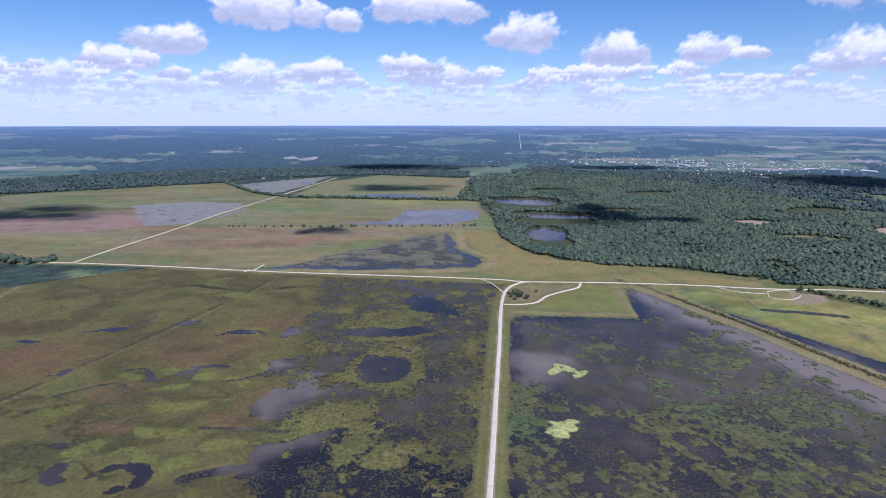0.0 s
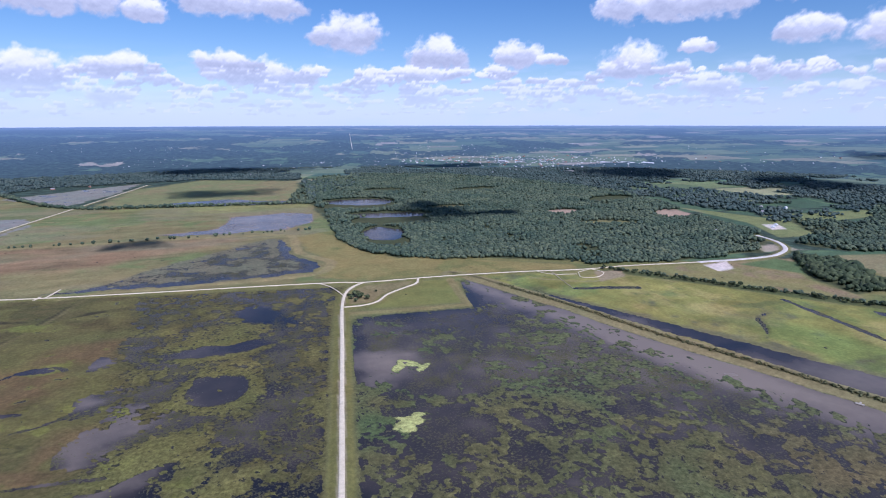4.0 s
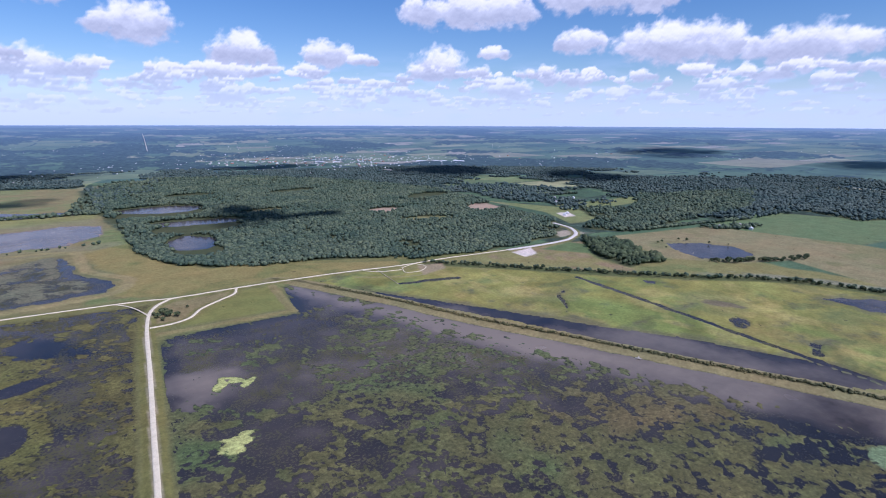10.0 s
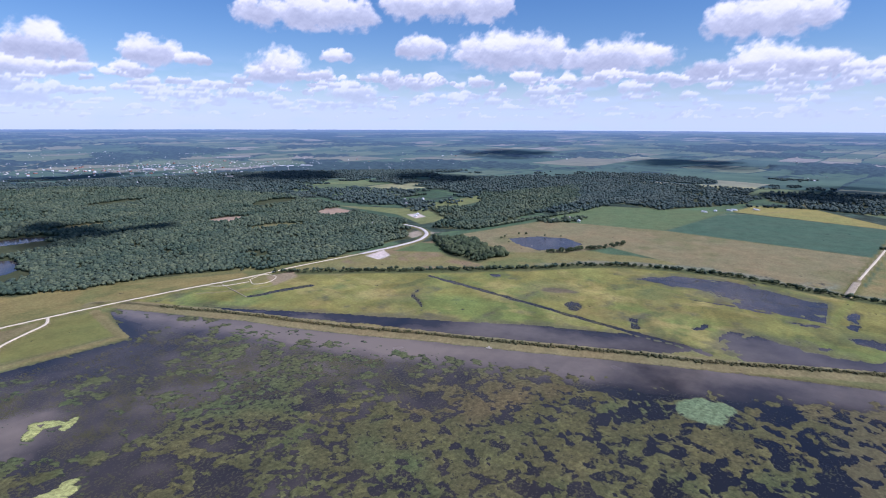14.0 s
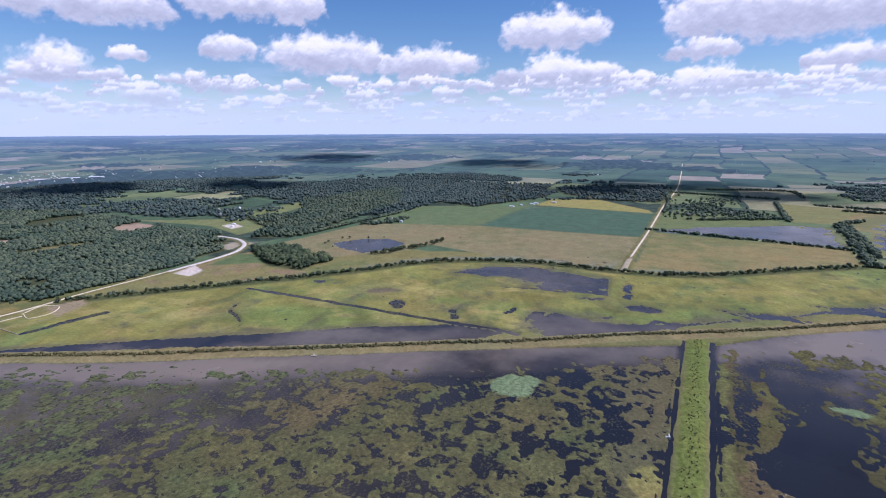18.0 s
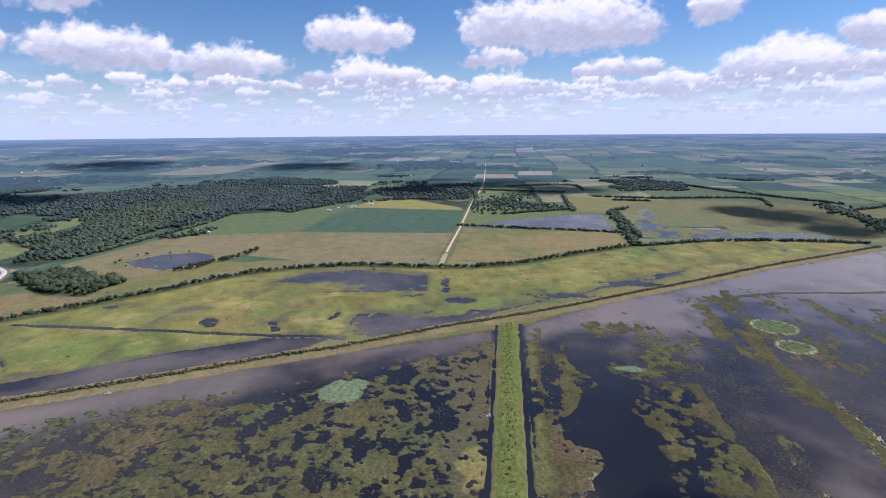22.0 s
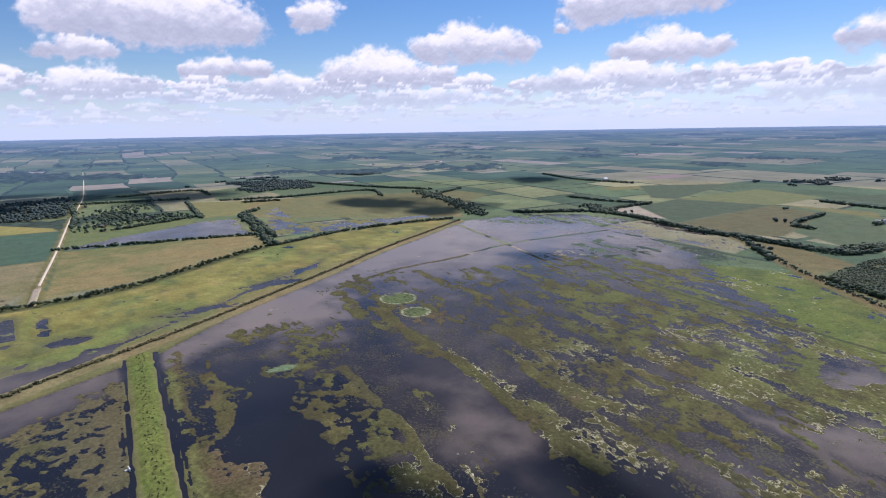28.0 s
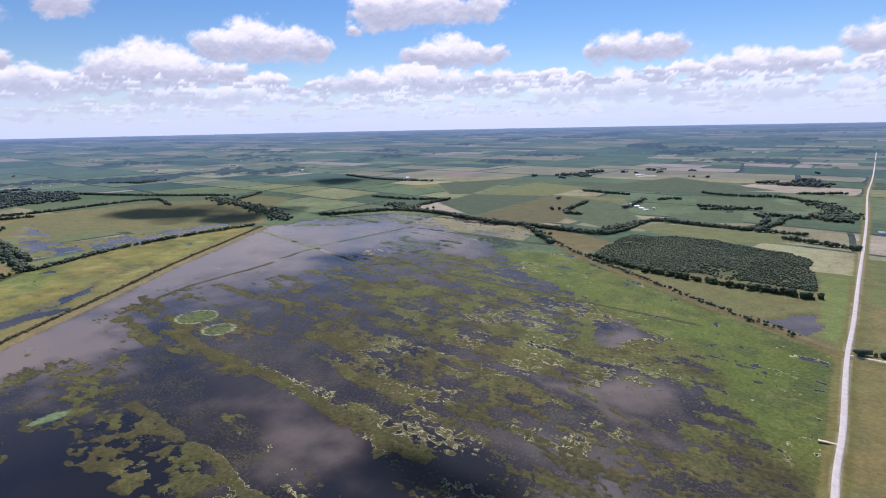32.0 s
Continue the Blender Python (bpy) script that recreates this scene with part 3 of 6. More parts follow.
# line, half-width and how far the mats stand over the water or give way to it
STRANDS = [([(426, -262), (352, -251), (284, -244), (234, -234), (194, -227), (150, -222)], 5, 0.95), ([(336, -176), (292, -172), (248, -168), (205, -159), (181, -155)], 4, 0.8)]
DIKES = [[(423, -555), (306, -512), (172, -495), (70, -475), (-7, -466)], [(736, -604), (546, -549), (416, -509), (423, -555)], [(511, -265), (536, -351), (536, -449), (551, -548), (534, -657), (516, -745)]]
STRIP_POOLS = [(462, 194, 15, 6, 25), (452, 136, 16, 5, 20), (473, 87, 9, 4, 15), (522, -33, 13, 14, 20), (580, -17, 30, 6, 0), (383, 320, 3, 26, -45), (529, -144, 42, 9, -99), (572, -219, 40, 9, -99), (534, 18, 6, 14, 0), (550, 78, 4, 36, 0)]
STRIP_SHOAL = [(422, 49), (467, 54), (485, 42), (462, 17), (482, -30), (495, -60), (470, -62)]


LIGHT, BROWN, DARK, GREEN, YELLOW = (0.125, 0.150, 0.058), (0.104, 0.106, 0.048), (0.058, 0.090, 0.050), (0.076, 0.112, 0.056), (0.140, 0.145, 0.055)
FIELDS = [(LIGHT, [(632, -1157), (588, -1466), (426, -1393), (452, -1194)]), (BROWN, [(476, -871), (452, -1194), (350, -1146), (314, -880), (372, -834)]), (DARK, [(626, -996), (632, -1157), (452, -1194), (476, -871)]),
          (GREEN, [(321, -926), (367, -1240), (263, -1106), (203, -963), (216, -845)]), (LIGHT, [(194, -884), (173, -939), (-22, -913), (-21, -869), (82, -805)]), (YELLOW, [(459, -1213), (293, -1227), (263, -1148), (373, -1183)]),
          (GREEN, [(175, -1044), (57, -1111), (51, -995), (144, -957)]), ((0.26, 0.20, 0.16), [(986, -1533), (963, -1730), (880, -1720), (891, -1554)]), ((0.45, 0.42, 0.37), [(385, -1740), (339, -1800), (315, -1760), (367, -1714)]),
          (YELLOW, [(889, -1237), (829, -1350), (790, -1286), (835, -1188)]), (DARK, [(426, -1393), (265, -1741), (6, -1485), (262, -1351)]), (DARK, [(844, -1342), (690, -1543), (632, -1157), (680, -1133)]), (GREEN, [(169, -1324), (23, -1325), (-42, -1168), (19, -1153), (136, -1177)]),
          (YELLOW, [(1387, -317), (1299, -451), (1101, -353), (1108, -280)]), (GREEN, [(1613, -429), (1730, -656), (1452, -536), (1364, -380)]), (GREEN, [(1601, -609), (1369, -756), (1178, -887), (1313, -518)]),
          ((0.122, 0.128, 0.054), [(1097, -364), (1222, -433), (1264, -652), (1103, -925), (995, -925), (813, -597), (995, -419)]), (LIGHT, [(755, 863), (832, 679), (764, 572), (697, 580), (750, 685)]), (GREEN, [(939, 1244), (1052, 1180), (1044, 927), (886, 886), (843, 964), (860, 1141)]), (LIGHT, [(827, 733), (1094, 720), (1010, 663), (871, 653)]),
          (LIGHT, [(143, 960), (250, 930), (280, 800), (230, 740), (180, 740), (130, 810)])]


def put(col, weight, colour):
    w = weight[:, None]
    col *= 1 - w
    col += w * np.array(colour)


def country(x, y):
    """The wider country by section lines, as far as the horizon: map kilometres (squeezed past 2.6 km to suit the
    view), how wooded, the woods' height.
    """
    c6, s6 = math.cos(radians(7)), math.sin(radians(7))
    d = np.hypot(x - CX, y - CY)
    drawn = np.where(d > 2600, 2600 * (1 + np.log(np.maximum(d, 2600) / 2600)), d) / np.maximum(d, 1)
    tx, ty = x * drawn, y * drawn
    u, v = tx * c6 - ty * s6, tx * s6 + ty * c6
    bearing = (np.degrees(np.arctan2(x - CX, y - CY)) + 80) % 360 - 80
    bias = 0.12 * smooth(52 - bearing, 0, 14) * smooth(3300 - d, 0, 900) + 0.14 * smooth(-bearing, -20, 8) + 0.22 * smooth(62 - bearing, 0, 40) - 0.24 * smooth(bearing, 76, 110)
    wild = fbm(u, v, 420, 5, 40, 0.65) + bias - 0.20
    town = smooth(1.3 - np.hypot((x - 1000) / 420, (y - 2120) / 300), 0, 0.5)
    wild = wild - 0.5 * town + 0.42 * smooth(22 - np.abs(bearing - 58), 0, 12) * smooth(2900 - d, 0, 900)
    grove = smooth(wild, 0.0, 0.06)
    tall = grove * (1 - town) * (8 + 5 * fbm(u, v, 30, 2, 8))
    return np.stack([u, v, 0 * u], -1) / 1000, wild, np.where(d > 1700, tall, 0) * smooth(d, 1700, 2600), grove


def cover(x, y):
    """Height over the marsh's water, colour and grain of the plants at places of the map."""
    n = len(x)
    d = np.hypot(x - CX, y - CY)
    h, grain = np.full(n, 0.75), np.full(n, 0.35)
    at, wild, tall, _ = country(x, y)
    h = h + tall
    col, known = np.tile(np.array([0.112, 0.116, 0.045]), (n, 1)), np.where(d < 700, 1.0, 0.0)
    s = np.where(d < 1990)[0]
    X, Y = x[s], y[s]
    H, C, G = h[s], col[s], grain[s]
    W, B, N = np.zeros(len(s)), np.zeros(len(s)), known[s]
    n1, n2, n3 = fbm(X, Y, 90, 4, 101), fbm(X, Y, 22, 4, 120), fbm(X, Y, 9, 4, 140)
    fine = fbm(X, Y, 7, 4, 170, 0.85)
    lace = fbm(X, Y, 3.2, 2, 180)
    jx, jy = X + 1.5 * n3, Y + 1.5 * n2
    wx, wy = X + 7 * fbm(X, Y, 35, 3, 150), Y + 7 * fbm(X, Y, 35, 3, 160)

    tx, ty = X + 4 * fbm(X, Y, 18, 3, 265, 0.7), Y + 4 * fbm(X, Y, 18, 3, 266, 0.7)

    def region(poly, colour, soft=6.0, wild=True, patch=None):
        w = smooth(depth_in(wx if wild else X, wy if wild else Y, poly, 30), -soft / 2, soft / 2)
        put(C, w, colour)
        np.copyto(N, np.maximum(N, w))
        if patch is not None:
            put(C, w * smooth(n1 + 0.5 * n2, 0.0, 0.5), patch)
        return w

    # open land north of the cross road
    north = [(-900, 640), (-500, 622), (-317, 604), (60, 556), (90, 820), (75, 1140), (-345, 1195), (-430, 1280), (-600, 1480), (-1000, 1220)]
    region(north, (0.142, 0.130, 0.056), 10, True, (0.108, 0.136, 0.050))
    region([(-480, 846), (-420, 700), (-200, 690), (-40, 800), (-60, 830), (-345, 834)], (0.165, 0.120, 0.064), 40, True)
    region([(-800, 800), (-560, 790), (-470, 850), (-560, 1010), (-620, 1000), (-760, 930)], (0.185, 0.125, 0.095), 50)
    region([(-960, 640), (-760, 700), (-700, 780), (-900, 840)], (0.07, 0.085, 0.045), 16)
    w = region([(-190, 1040), (60, 1060), (70, 1132), (-330, 1180)], (0.145, 0.150, 0.055), 14)
    region([(-345, 1195), (67, 1145), (70, 1600), (-200, 1700), (-330, 1500)], (0.13, 0.145, 0.06), 20, True, (0.155, 0.14, 0.065))
    region([(150, 560), (480, 500), (625, 488), (690, 300), (700, 0), (800, -300), (800, -660), (690, -510), (560, -255), (430, 0), (330, 220), (240, 430)], (0.145, 0.140, 0.052), 10, True, (0.11, 0.128, 0.046))
    w = smooth(depth_in(X, Y, north, 30), 0, 20)
    C *= (1 + w * (0.22 * np.clip(fbm(X * 0.35, Y, 40, 4, 295, 0.65), -1, 1) + 0.14 * np.clip(fbm(X * 0.12, Y, 9, 3, 296), -1, 1)))[:, None]
    put(C, w * 0.55 * smooth(fbm(X * 0.4, Y, 70, 3, 297), 0.2, 0.7), (0.150, 0.146, 0.085))
    put(C, w * 0.5 * smooth(fbm(X * 0.3, Y, 60, 3, 298), 0.25, 0.7), (0.092, 0.112, 0.048))
    region(MEADOW, (0.165, 0.145, 0.052), 8, True, (0.12, 0.125, 0.042))
    region(STUBBLE, (0.162, 0.148, 0.074), 5, False, (0.132, 0.132, 0.060))
    region(STUBBLE_EAST, (0.17, 0.15, 0.062), 5, False, (0.12, 0.13, 0.05))
    region([(430, 505), (612, 488), (540, 410), (535, 350), (500, 352), (430, 430), (365, 508)], (0.15, 0.145, 0.055), 8, True, (0.17, 0.135, 0.075))
    region([(520, 480), (585, 488), (600, 440), (560, 420)], (0.075, 0.115, 0.045), 6, False)
    region([(863, 434), (1003, 460), (1100, 430), (1180, 200), (902, 238)], (0.085, 0.125, 0.055), 6, False)
    G[region(BEAN_FIELD, (0.050, 0.094, 0.058), 4, False) > 0.5] = 0.15
    region([(1190, 190), (1310, 170), (1330, 60), (1180, -50), (1140, -55)], (0.20, 0.19, 0.06), 6, False)
    region([(955, -52), (1140, -70), (1160, -230), (1080, -280)], (0.10, 0.13, 0.05), 12, True)
    region([(1060, -340), (1300, -420), (1250, -700), (900, -760), (770, -650), (860, -610)], (0.17, 0.145, 0.062), 20, True, (0.13, 0.125, 0.05))
    region([(300, -830), (330, -800), (245, -702), (200, -660), (200, -760)], (0.13, 0.12, 0.05), 10)
    region([(190, -655), (120, -640), (-30, -622), (-50, -540), (-38, -470), (114, -585)], (0.112, 0.118, 0.045), 6, True, (0.10, 0.115, 0.04))
    region([(-46, -475), (-62, -700), (-34, -700), (-28, -500)], (0.11, 0.15, 0.045), 5, False)
    region([(-60, -480), (-80, -800), (-500, -700), (-500, -460)], (0.10, 0.13, 0.045), 6, False, (0.14, 0.13, 0.05))
    region([(-30, -300), (-46, -455), (-300, -430), (-300, -250)], (0.13, 0.12, 0.045), 10)
    region([(-1500, 150), (-640, -200), (-690, 606), (-520, 616), (-900, 700), (-1500, 760)], (0.105, 0.100, 0.045), 10, True, (0.085, 0.090, 0.04))
    for colour, poly in FIELDS:
        region(poly, colour, 5, False)
    # wooded floors
    for poly in (FOREST, CORNER_WOOD, EAST_WOOD, FAR_EAST_WOOD, SHADE_WOOD, GRADE_WOOD, ROAD_WOOD, WEST_WOOD, LAKE_WOOD):
        region(poly, (0.075, 0.092, 0.044) if poly is GRADE_WOOD else (0.045, 0.055, 0.024), 8)
    region([(330, 520), (430, 512), (410, 548), (350, 566)], (0.10, 0.115, 0.04), 6)
    for k, (cx, cy, a, b, turn) in enumerate([(700, 800, 60, 40, 30), (530, 760, 50, 22, -20), (520, 880, 40, 28, 0), (330, 1000, 60, 25, 0)]):
        put(C, blobs(wx, wy, [(cx, cy, a, b, turn)]), ((0.26, 0.20, 0.14), (0.12, 0.12, 0.05))[k % 2])
    # the grass strip between the levee and the creek
    w = region(GRASS_STRIP, (0.156, 0.158, 0.044), 6)
    put(C, w * 0.8 * blobs(wx, wy, [(400, 255, 70, 34, 110), (475, 115, 60, 26, 85), (520, -90, 40, 20, 110)]), (0.108, 0.150, 0.040))
    put(C, w * 0.8 * smooth(n1 + 0.4 * n2, 0.1, 0.7), (0.105, 0.145, 0.042))
    put(C, w * 0.6 * smooth(-n1 + 0.4 * n2, 0.45, 0.9), (0.190, 0.160, 0.060))
    put(C, w * 0.7 * smooth(fbm(X * 0.5 + Y * 0.2, Y, 26, 4, 270, 0.7), 0.25, 0.7), (0.075, 0.098, 0.036))
    put(C, w * 0.6 * smooth(fbm(X, Y * 0.6, 34, 4, 280, 0.7), 0.25, 0.7), (0.225, 0.200, 0.070))
    streak = fbm(X * 0.16 + Y * 0.07, Y * 0.9 - X * 0.4, 9, 4, 290, 0.65)
    C *= (1 + w * (0.26 * np.clip(fbm(X, Y, 34, 4, 291, 0.6), -1, 1) + 0.16 * np.clip(streak, -1, 1)))[:, None]
    put(C, w * 0.5 * smooth(fbm(X, Y, 48, 3, 292), 0.3, 0.8), (0.098, 0.112, 0.044))
    G[w > 0.5] = 0.3
    G[region(MOWN_FIELD, (0.125, 0.135, 0.040), 3, False) > 0.5] = 0.15

    region([(58, 474), (66, 520), (84, 536), (142, 534), (120, 512), (98, 492), (86, 478)], (0.150, 0.130, 0.060), 4)
    C *= (1.17 - 0.19 * smooth(-Y, 560, 800))[:, None]
    # wet land: where the plants stand over the water
    def flood(poly, level, soft=8.0, wild=True):
        w = smooth(depth_in(wx if wild else X, wy if wild else Y, poly, 30), -soft / 2, soft / 2)
        np.copyto(H, H * (1 - w) + w * level)
        return w

    # west marsh, drier to the west
    w = smooth(depth_in(X, Y, WEST_MARSH, 30), 0, 6)
    dry = smooth(-X - 0.12 * (Y - 300), 88, 122)
    veg = 0.75 * dry + (1 - dry) * (0.20 + 0.40 * n2 + 0.28 * n3 + 0.75 * fine + 0.30 * lace) - 0.7 * blobs(wx, wy, WEST_MUD) - blobs(tx, ty, WEST_PONDS[:3]) * (1.25 - 1.5 * smooth(fine, 0.7, 1.0)) - 0.40 * blobs(wx, wy, WEST_PONDS[3:]) - 0.45 * blobs(wx, wy, WEST_WET)
    veg = np.maximum(veg, (blobs(X, Y, WEST_RINGS) * 1.3 - 0.75 - 1.6 * blobs(wx, wy, WEST_PONDS[:4] + WEST_PONDS[9:10])))
    veg = veg - 2.0 * smooth(blobs(X + 2 * n3, Y + 2 * n3, OXBOWS), 0.6, 0.85)
    for line, half in WEST_SCARS:
        veg = veg - 1.5 * (1 - smooth(line_distance(jx, jy, along(line, 3), 9), half * 0.6, half * 1.3))
    wrinkle = 1 - np.abs(fbm(X, Y, 70, 3, 210))
    veg = veg - 0.9 * dry * smooth(wrinkle, 0.965, 0.995) * (n2 > 0.1)
    np.copyto(H, H * (1 - w) + w * np.clip(veg * (0.62 + 0.38 * dry), -0.6, 0.6))
    put(C, w, (0.072, 0.069, 0.031))
    put(C, w * smooth(n2, -0.1, 0.5), (0.102, 0.099, 0.040))
    put(C, w * dry * 0.9, (0.077, 0.064, 0.031))
    put(C, w * dry * smooth(n1 + 0.4 * n2, 0.1, 0.7) * 0.8, (0.070, 0.072, 0.030))
    put(C, w * smooth(n1 - 0.6 * n2, 0.6, 1.1) * dry * 0.35, (0.125, 0.095, 0.048))
    put(C, w * dry * 0.8 * smooth(0.10 - np.abs(fbm(X, Y, 85, 3, 300)), 0, 0.07) * smooth(fbm(X, Y, 120, 2, 310), -0.2, 0.3), (0.062, 0.066, 0.030))
    for line, wave, phase in (([(-345, 335), (-95, 345)], 30, 0.4), ([(-350, 430), (-125, 470)], 34, 1.1), ([(-240, 222), (-90, 262)], 26, 2.0), ([(-330, 280), (-120, 300)], 40, 0.0), ([(-400, 520), (-140, 520)], 44, 0.7)):
        path = along(line, 3)
        s_ = np.arange(len(path)) * 3.0
        path = path + np.stack([9 * np.sin(s_ / wave * 4.4 + phase), 10 * np.sin(s_ / wave * 2.2 + phase)], -1)
        e = line_distance(X, Y, path, 12)
        on = smooth(fbm(X, Y, 26, 2, 340), -0.25, 0.25)
        put(C, w * dry * on * (1 - smooth(e + n3, 2.0, 4.6)), (0.036, 0.034, 0.022))
        put(C, w * dry * 0.5 * on * smooth(6 - np.abs(e - 9), 0, 4), (0.105, 0.102, 0.040))
    put(C, w * (1 - smooth(line_distance(X, Y, FENCE_DITCH, 8), 0.8, 2.4)), (0.045, 0.042, 0.026))
    put(C, w * 0.6 * (1 - smooth(line_distance(X, Y, FENCE_DITCH + (4, -2), 8), 0.8, 2.0)), (0.17, 0.145, 0.08))
    put(C, w * dry * 0.6 * smooth(fbm(X, Y, 16, 3, 320, 0.7), 0.2, 0.8), (0.085, 0.080, 0.036))
    put(C, w * dry * 0.6 * smooth(fbm(X, Y * 1.6, 40, 3, 330), 0.35, 0.8), (0.090, 0.086, 0.036))
    put(C, w * smooth(fbm(X, Y, 28, 3, 220), 0.42, 0.6) * smooth(420 - Y, 0, 160), (0.102, 0.106, 0.036))
    put(C, w * dry * 0.75 * smooth(0.07 - np.abs(fbm(X, Y * 1.5, 40, 3, 345)), 0, 0.05) * smooth(400 - Y, 0, 150) * smooth(fbm(X, Y, 60, 2, 346), -0.3, 0.1), (0.034, 0.034, 0.020))
    put(C, w * 0.75 * blobs(wx, wy, WEST_BROWNS) * smooth(n2, -0.7, 0.1), (0.122, 0.084, 0.046))
    put(C, w * smooth(blobs(wx, wy, WEST_GREENS) - 0.1 + 0.55 * n3 + 0.45 * fine, 0.25, 0.75), (0.122, 0.130, 0.040))
    put(C, w * blobs(X, Y, WEST_RINGS) * 0.8, (0.112, 0.112, 0.041))
    G[:] = np.where(w > 0.5, 0.82 - 0.40 * dry, G)
    C[:, 2] *= 1 - 0.14 * w
    W = np.maximum(W, w)

    # middle marsh: mats over dark water
    w = smooth(depth_in(X, Y, MID_MARSH, 60), 0, 5)
    shore = line_distance(X, Y, LONG_LEVEE, 90)
    holes = fbm(X, Y, 9, 5, 230, 0.78)
    mid = blobs(wx, wy, MID_MATS)
    isles = fbm(X, Y, 7, 4, 235, 0.66)
    south = smooth(360 - Y - 0.6 * X, -40, 40)
    veg = (-0.15 + 0.16 * n2 + 0.80 * holes + 0.34 * lace + 0.30 * mid) * (1 - south) + south * (0.12 + 0.85 * isles + 0.45 * lace + 0.35 * fine + 0.16 * n2 + 0.20 * mid) - (0.45 + 0.45 * south) * blobs(wx, wy, MID_OPEN) - 1.1 * blobs(jx, jy, MID_HOLES) - 1.6 * smooth(40 - shore - 0.10 * np.maximum(Y - 100, 0) + 6 * n2, -6, 10)
    yellow, lily = blobs(X + 2 * n3, Y + 2 * n3, YELLOW_MATS), blobs(X + 2 * n3, Y + 2 * n3, LILY_BEDS)
    veg = np.maximum(veg, np.maximum(yellow, lily) * 1.2 - 0.55 + 0.18 * lace)
    np.copyto(H, H * (1 - w) + w * np.clip(0.6 * veg, -0.6, 0.30))
    put(C, w, (0.070, 0.072, 0.031))
    put(C, w * smooth(holes, -0.1, 0.5), (0.094, 0.096, 0.038))
    put(C, w * smooth(n1 + 0.5 * n2, 0.25, 0.8), (0.088, 0.080, 0.038))
    put(C, w * smooth(-n1, 0.3, 0.8), (0.060, 0.085, 0.034))
    put(C, w * 0.6 * (1 - south), (0.066, 0.088, 0.040))
    put(C, w * smooth(yellow, 0.4, 0.6), (0.29, 0.31, 0.11))
    put(C, w * smooth(lily, 0.4, 0.6), (0.120, 0.172, 0.086))
    lawn = smooth(depth_in(wx, wy, [(404, -20), (392, -51), (276, -40), (230, -38), (220, -20), (262, -12), (348, -4)], 20), -4, 6)
    put(C, w * lawn, (0.082, 0.080, 0.040))
    put(C, w * smooth(blobs(wx, wy, [(248, -30, 22, 8, 172)]), 0.3, 0.7), (0.160, 0.150, 0.050))
    W = np.maximum(W, w)
    G[w > 0.5] = (0.80 - 0.15 * lawn)[w > 0.5]

    # east marsh: long streaks of mats, bleached rims, green towards the old grade
    w = smooth(depth_in(X, Y, EAST_MARSH, 60), 0, 5)
    a, b = X * -0.985 + Y * 0.174, X * 0.174 + Y * 0.985
    lanes = fbm(a / 7.0, b, 12, 5, 250, 0.70)
    mats = fbm(X, Y, 15, 5, 255, 0.68)

    def zone(poly, soft=7.0):
        return smooth(depth_in(tx, ty, poly, 30), -soft / 2, soft / 2)
    green, pale = zone(EAST_GREEN, 26), blobs(wx, wy, EAST_SILT)
    veg = 0.10 + 0.75 * lanes + 0.35 * mats + 0.45 * fine + 0.26 * lace + 0.25 * blobs(wx, wy, EAST_MATS) - 0.20 * smooth(X, 300, 420)
    by_bank = smooth(-90 - Y + 0.1 * X, -30, 20)
    veg = veg - 0.06 * (1 - by_bank)
    veg = veg * (1 - zone(EAST_HEAD)) + zone(EAST_HEAD) * (-0.16 + 0.7 * mats + 0.45 * fine + 0.3 * lace)
    for poly, deep in ((EAST_DARK, 1.0), (EAST_NAVY, 1.0), (EAST_BROWN, 1.5), (EAST_LONG, 0.95), (EAST_FLAT, 1.2)):
        veg = veg - zone(poly) * deep
    z = zone(EAST_LACE, 5)
    veg = veg * (1 - z) + z * (0.10 + 1.2 * fbm(X, Y, 10, 4, 258, 0.65) + 0.35 * lace)
    veg = veg - 0.9 * smooth(pale - 0.5 * lanes - 0.3 * mats, 0.3, 0.8) - 1.6 * smooth(blobs(tx, ty, EAST_BLACK), 0.3, 0.6) + 0.5 * green
    for line, half, add in STRANDS:
        veg = veg + add * (1 - smooth(line_distance(X, Y, along(line, 8), 40) + 2.5 * n2 + 2.0 * n3, half * 0.6, half * 1.3))
    veg = veg - 1.5 * smooth(34 - shore + 6 * n2, -6, 10)
    for cx, cy, r in RINGS:
        away = np.hypot(X - cx, Y - cy) - r
        veg = np.maximum(np.where(away < 3, np.maximum(veg, 0.10 + 0.2 * mats), veg), 0.3 - 0.26 * np.abs(away))
    lily = blobs(X + 2 * n3, Y + 2 * n3, LILY_BEDS)
    veg = np.maximum(veg, lily * 1.2 - 0.55)
    for line in DIKES:
        veg = np.maximum(veg, 0.42 - 0.14 * line_distance(X + 2 * n3, Y, along(line, 20), 20))
    np.copyto(H, H * (1 - w) + w * np.clip(0.65 * veg, -0.6, 0.32))
    put(C, w, (0.058, 0.058, 0.022))
    put(C, w * smooth(mats + 0.4 * n3, 0.0, 0.6), (0.080, 0.084, 0.029))
    put(C, w * smooth(n1 + 0.4 * n2, 0.3, 0.8) * 0.8, (0.088, 0.070, 0.036))
    put(C, w * smooth(fbm(a / 6.0, b, 20, 4, 268, 0.65), 0.3, 0.7) * 0.8, (0.050, 0.050, 0.024))
    south = smooth(-Y - 0.35 * X - 210, 0, 140)
    put(C, w * 0.75 * south * smooth(n2 + 0.6 * mats, -0.4, 0.3), (0.090, 0.108, 0.032))
    put(C, w * green, (0.088, 0.120, 0.027))
    put(C, w * green * smooth(n2 + 0.5 * n3, 0.0, 0.6), (0.066, 0.096, 0.028))
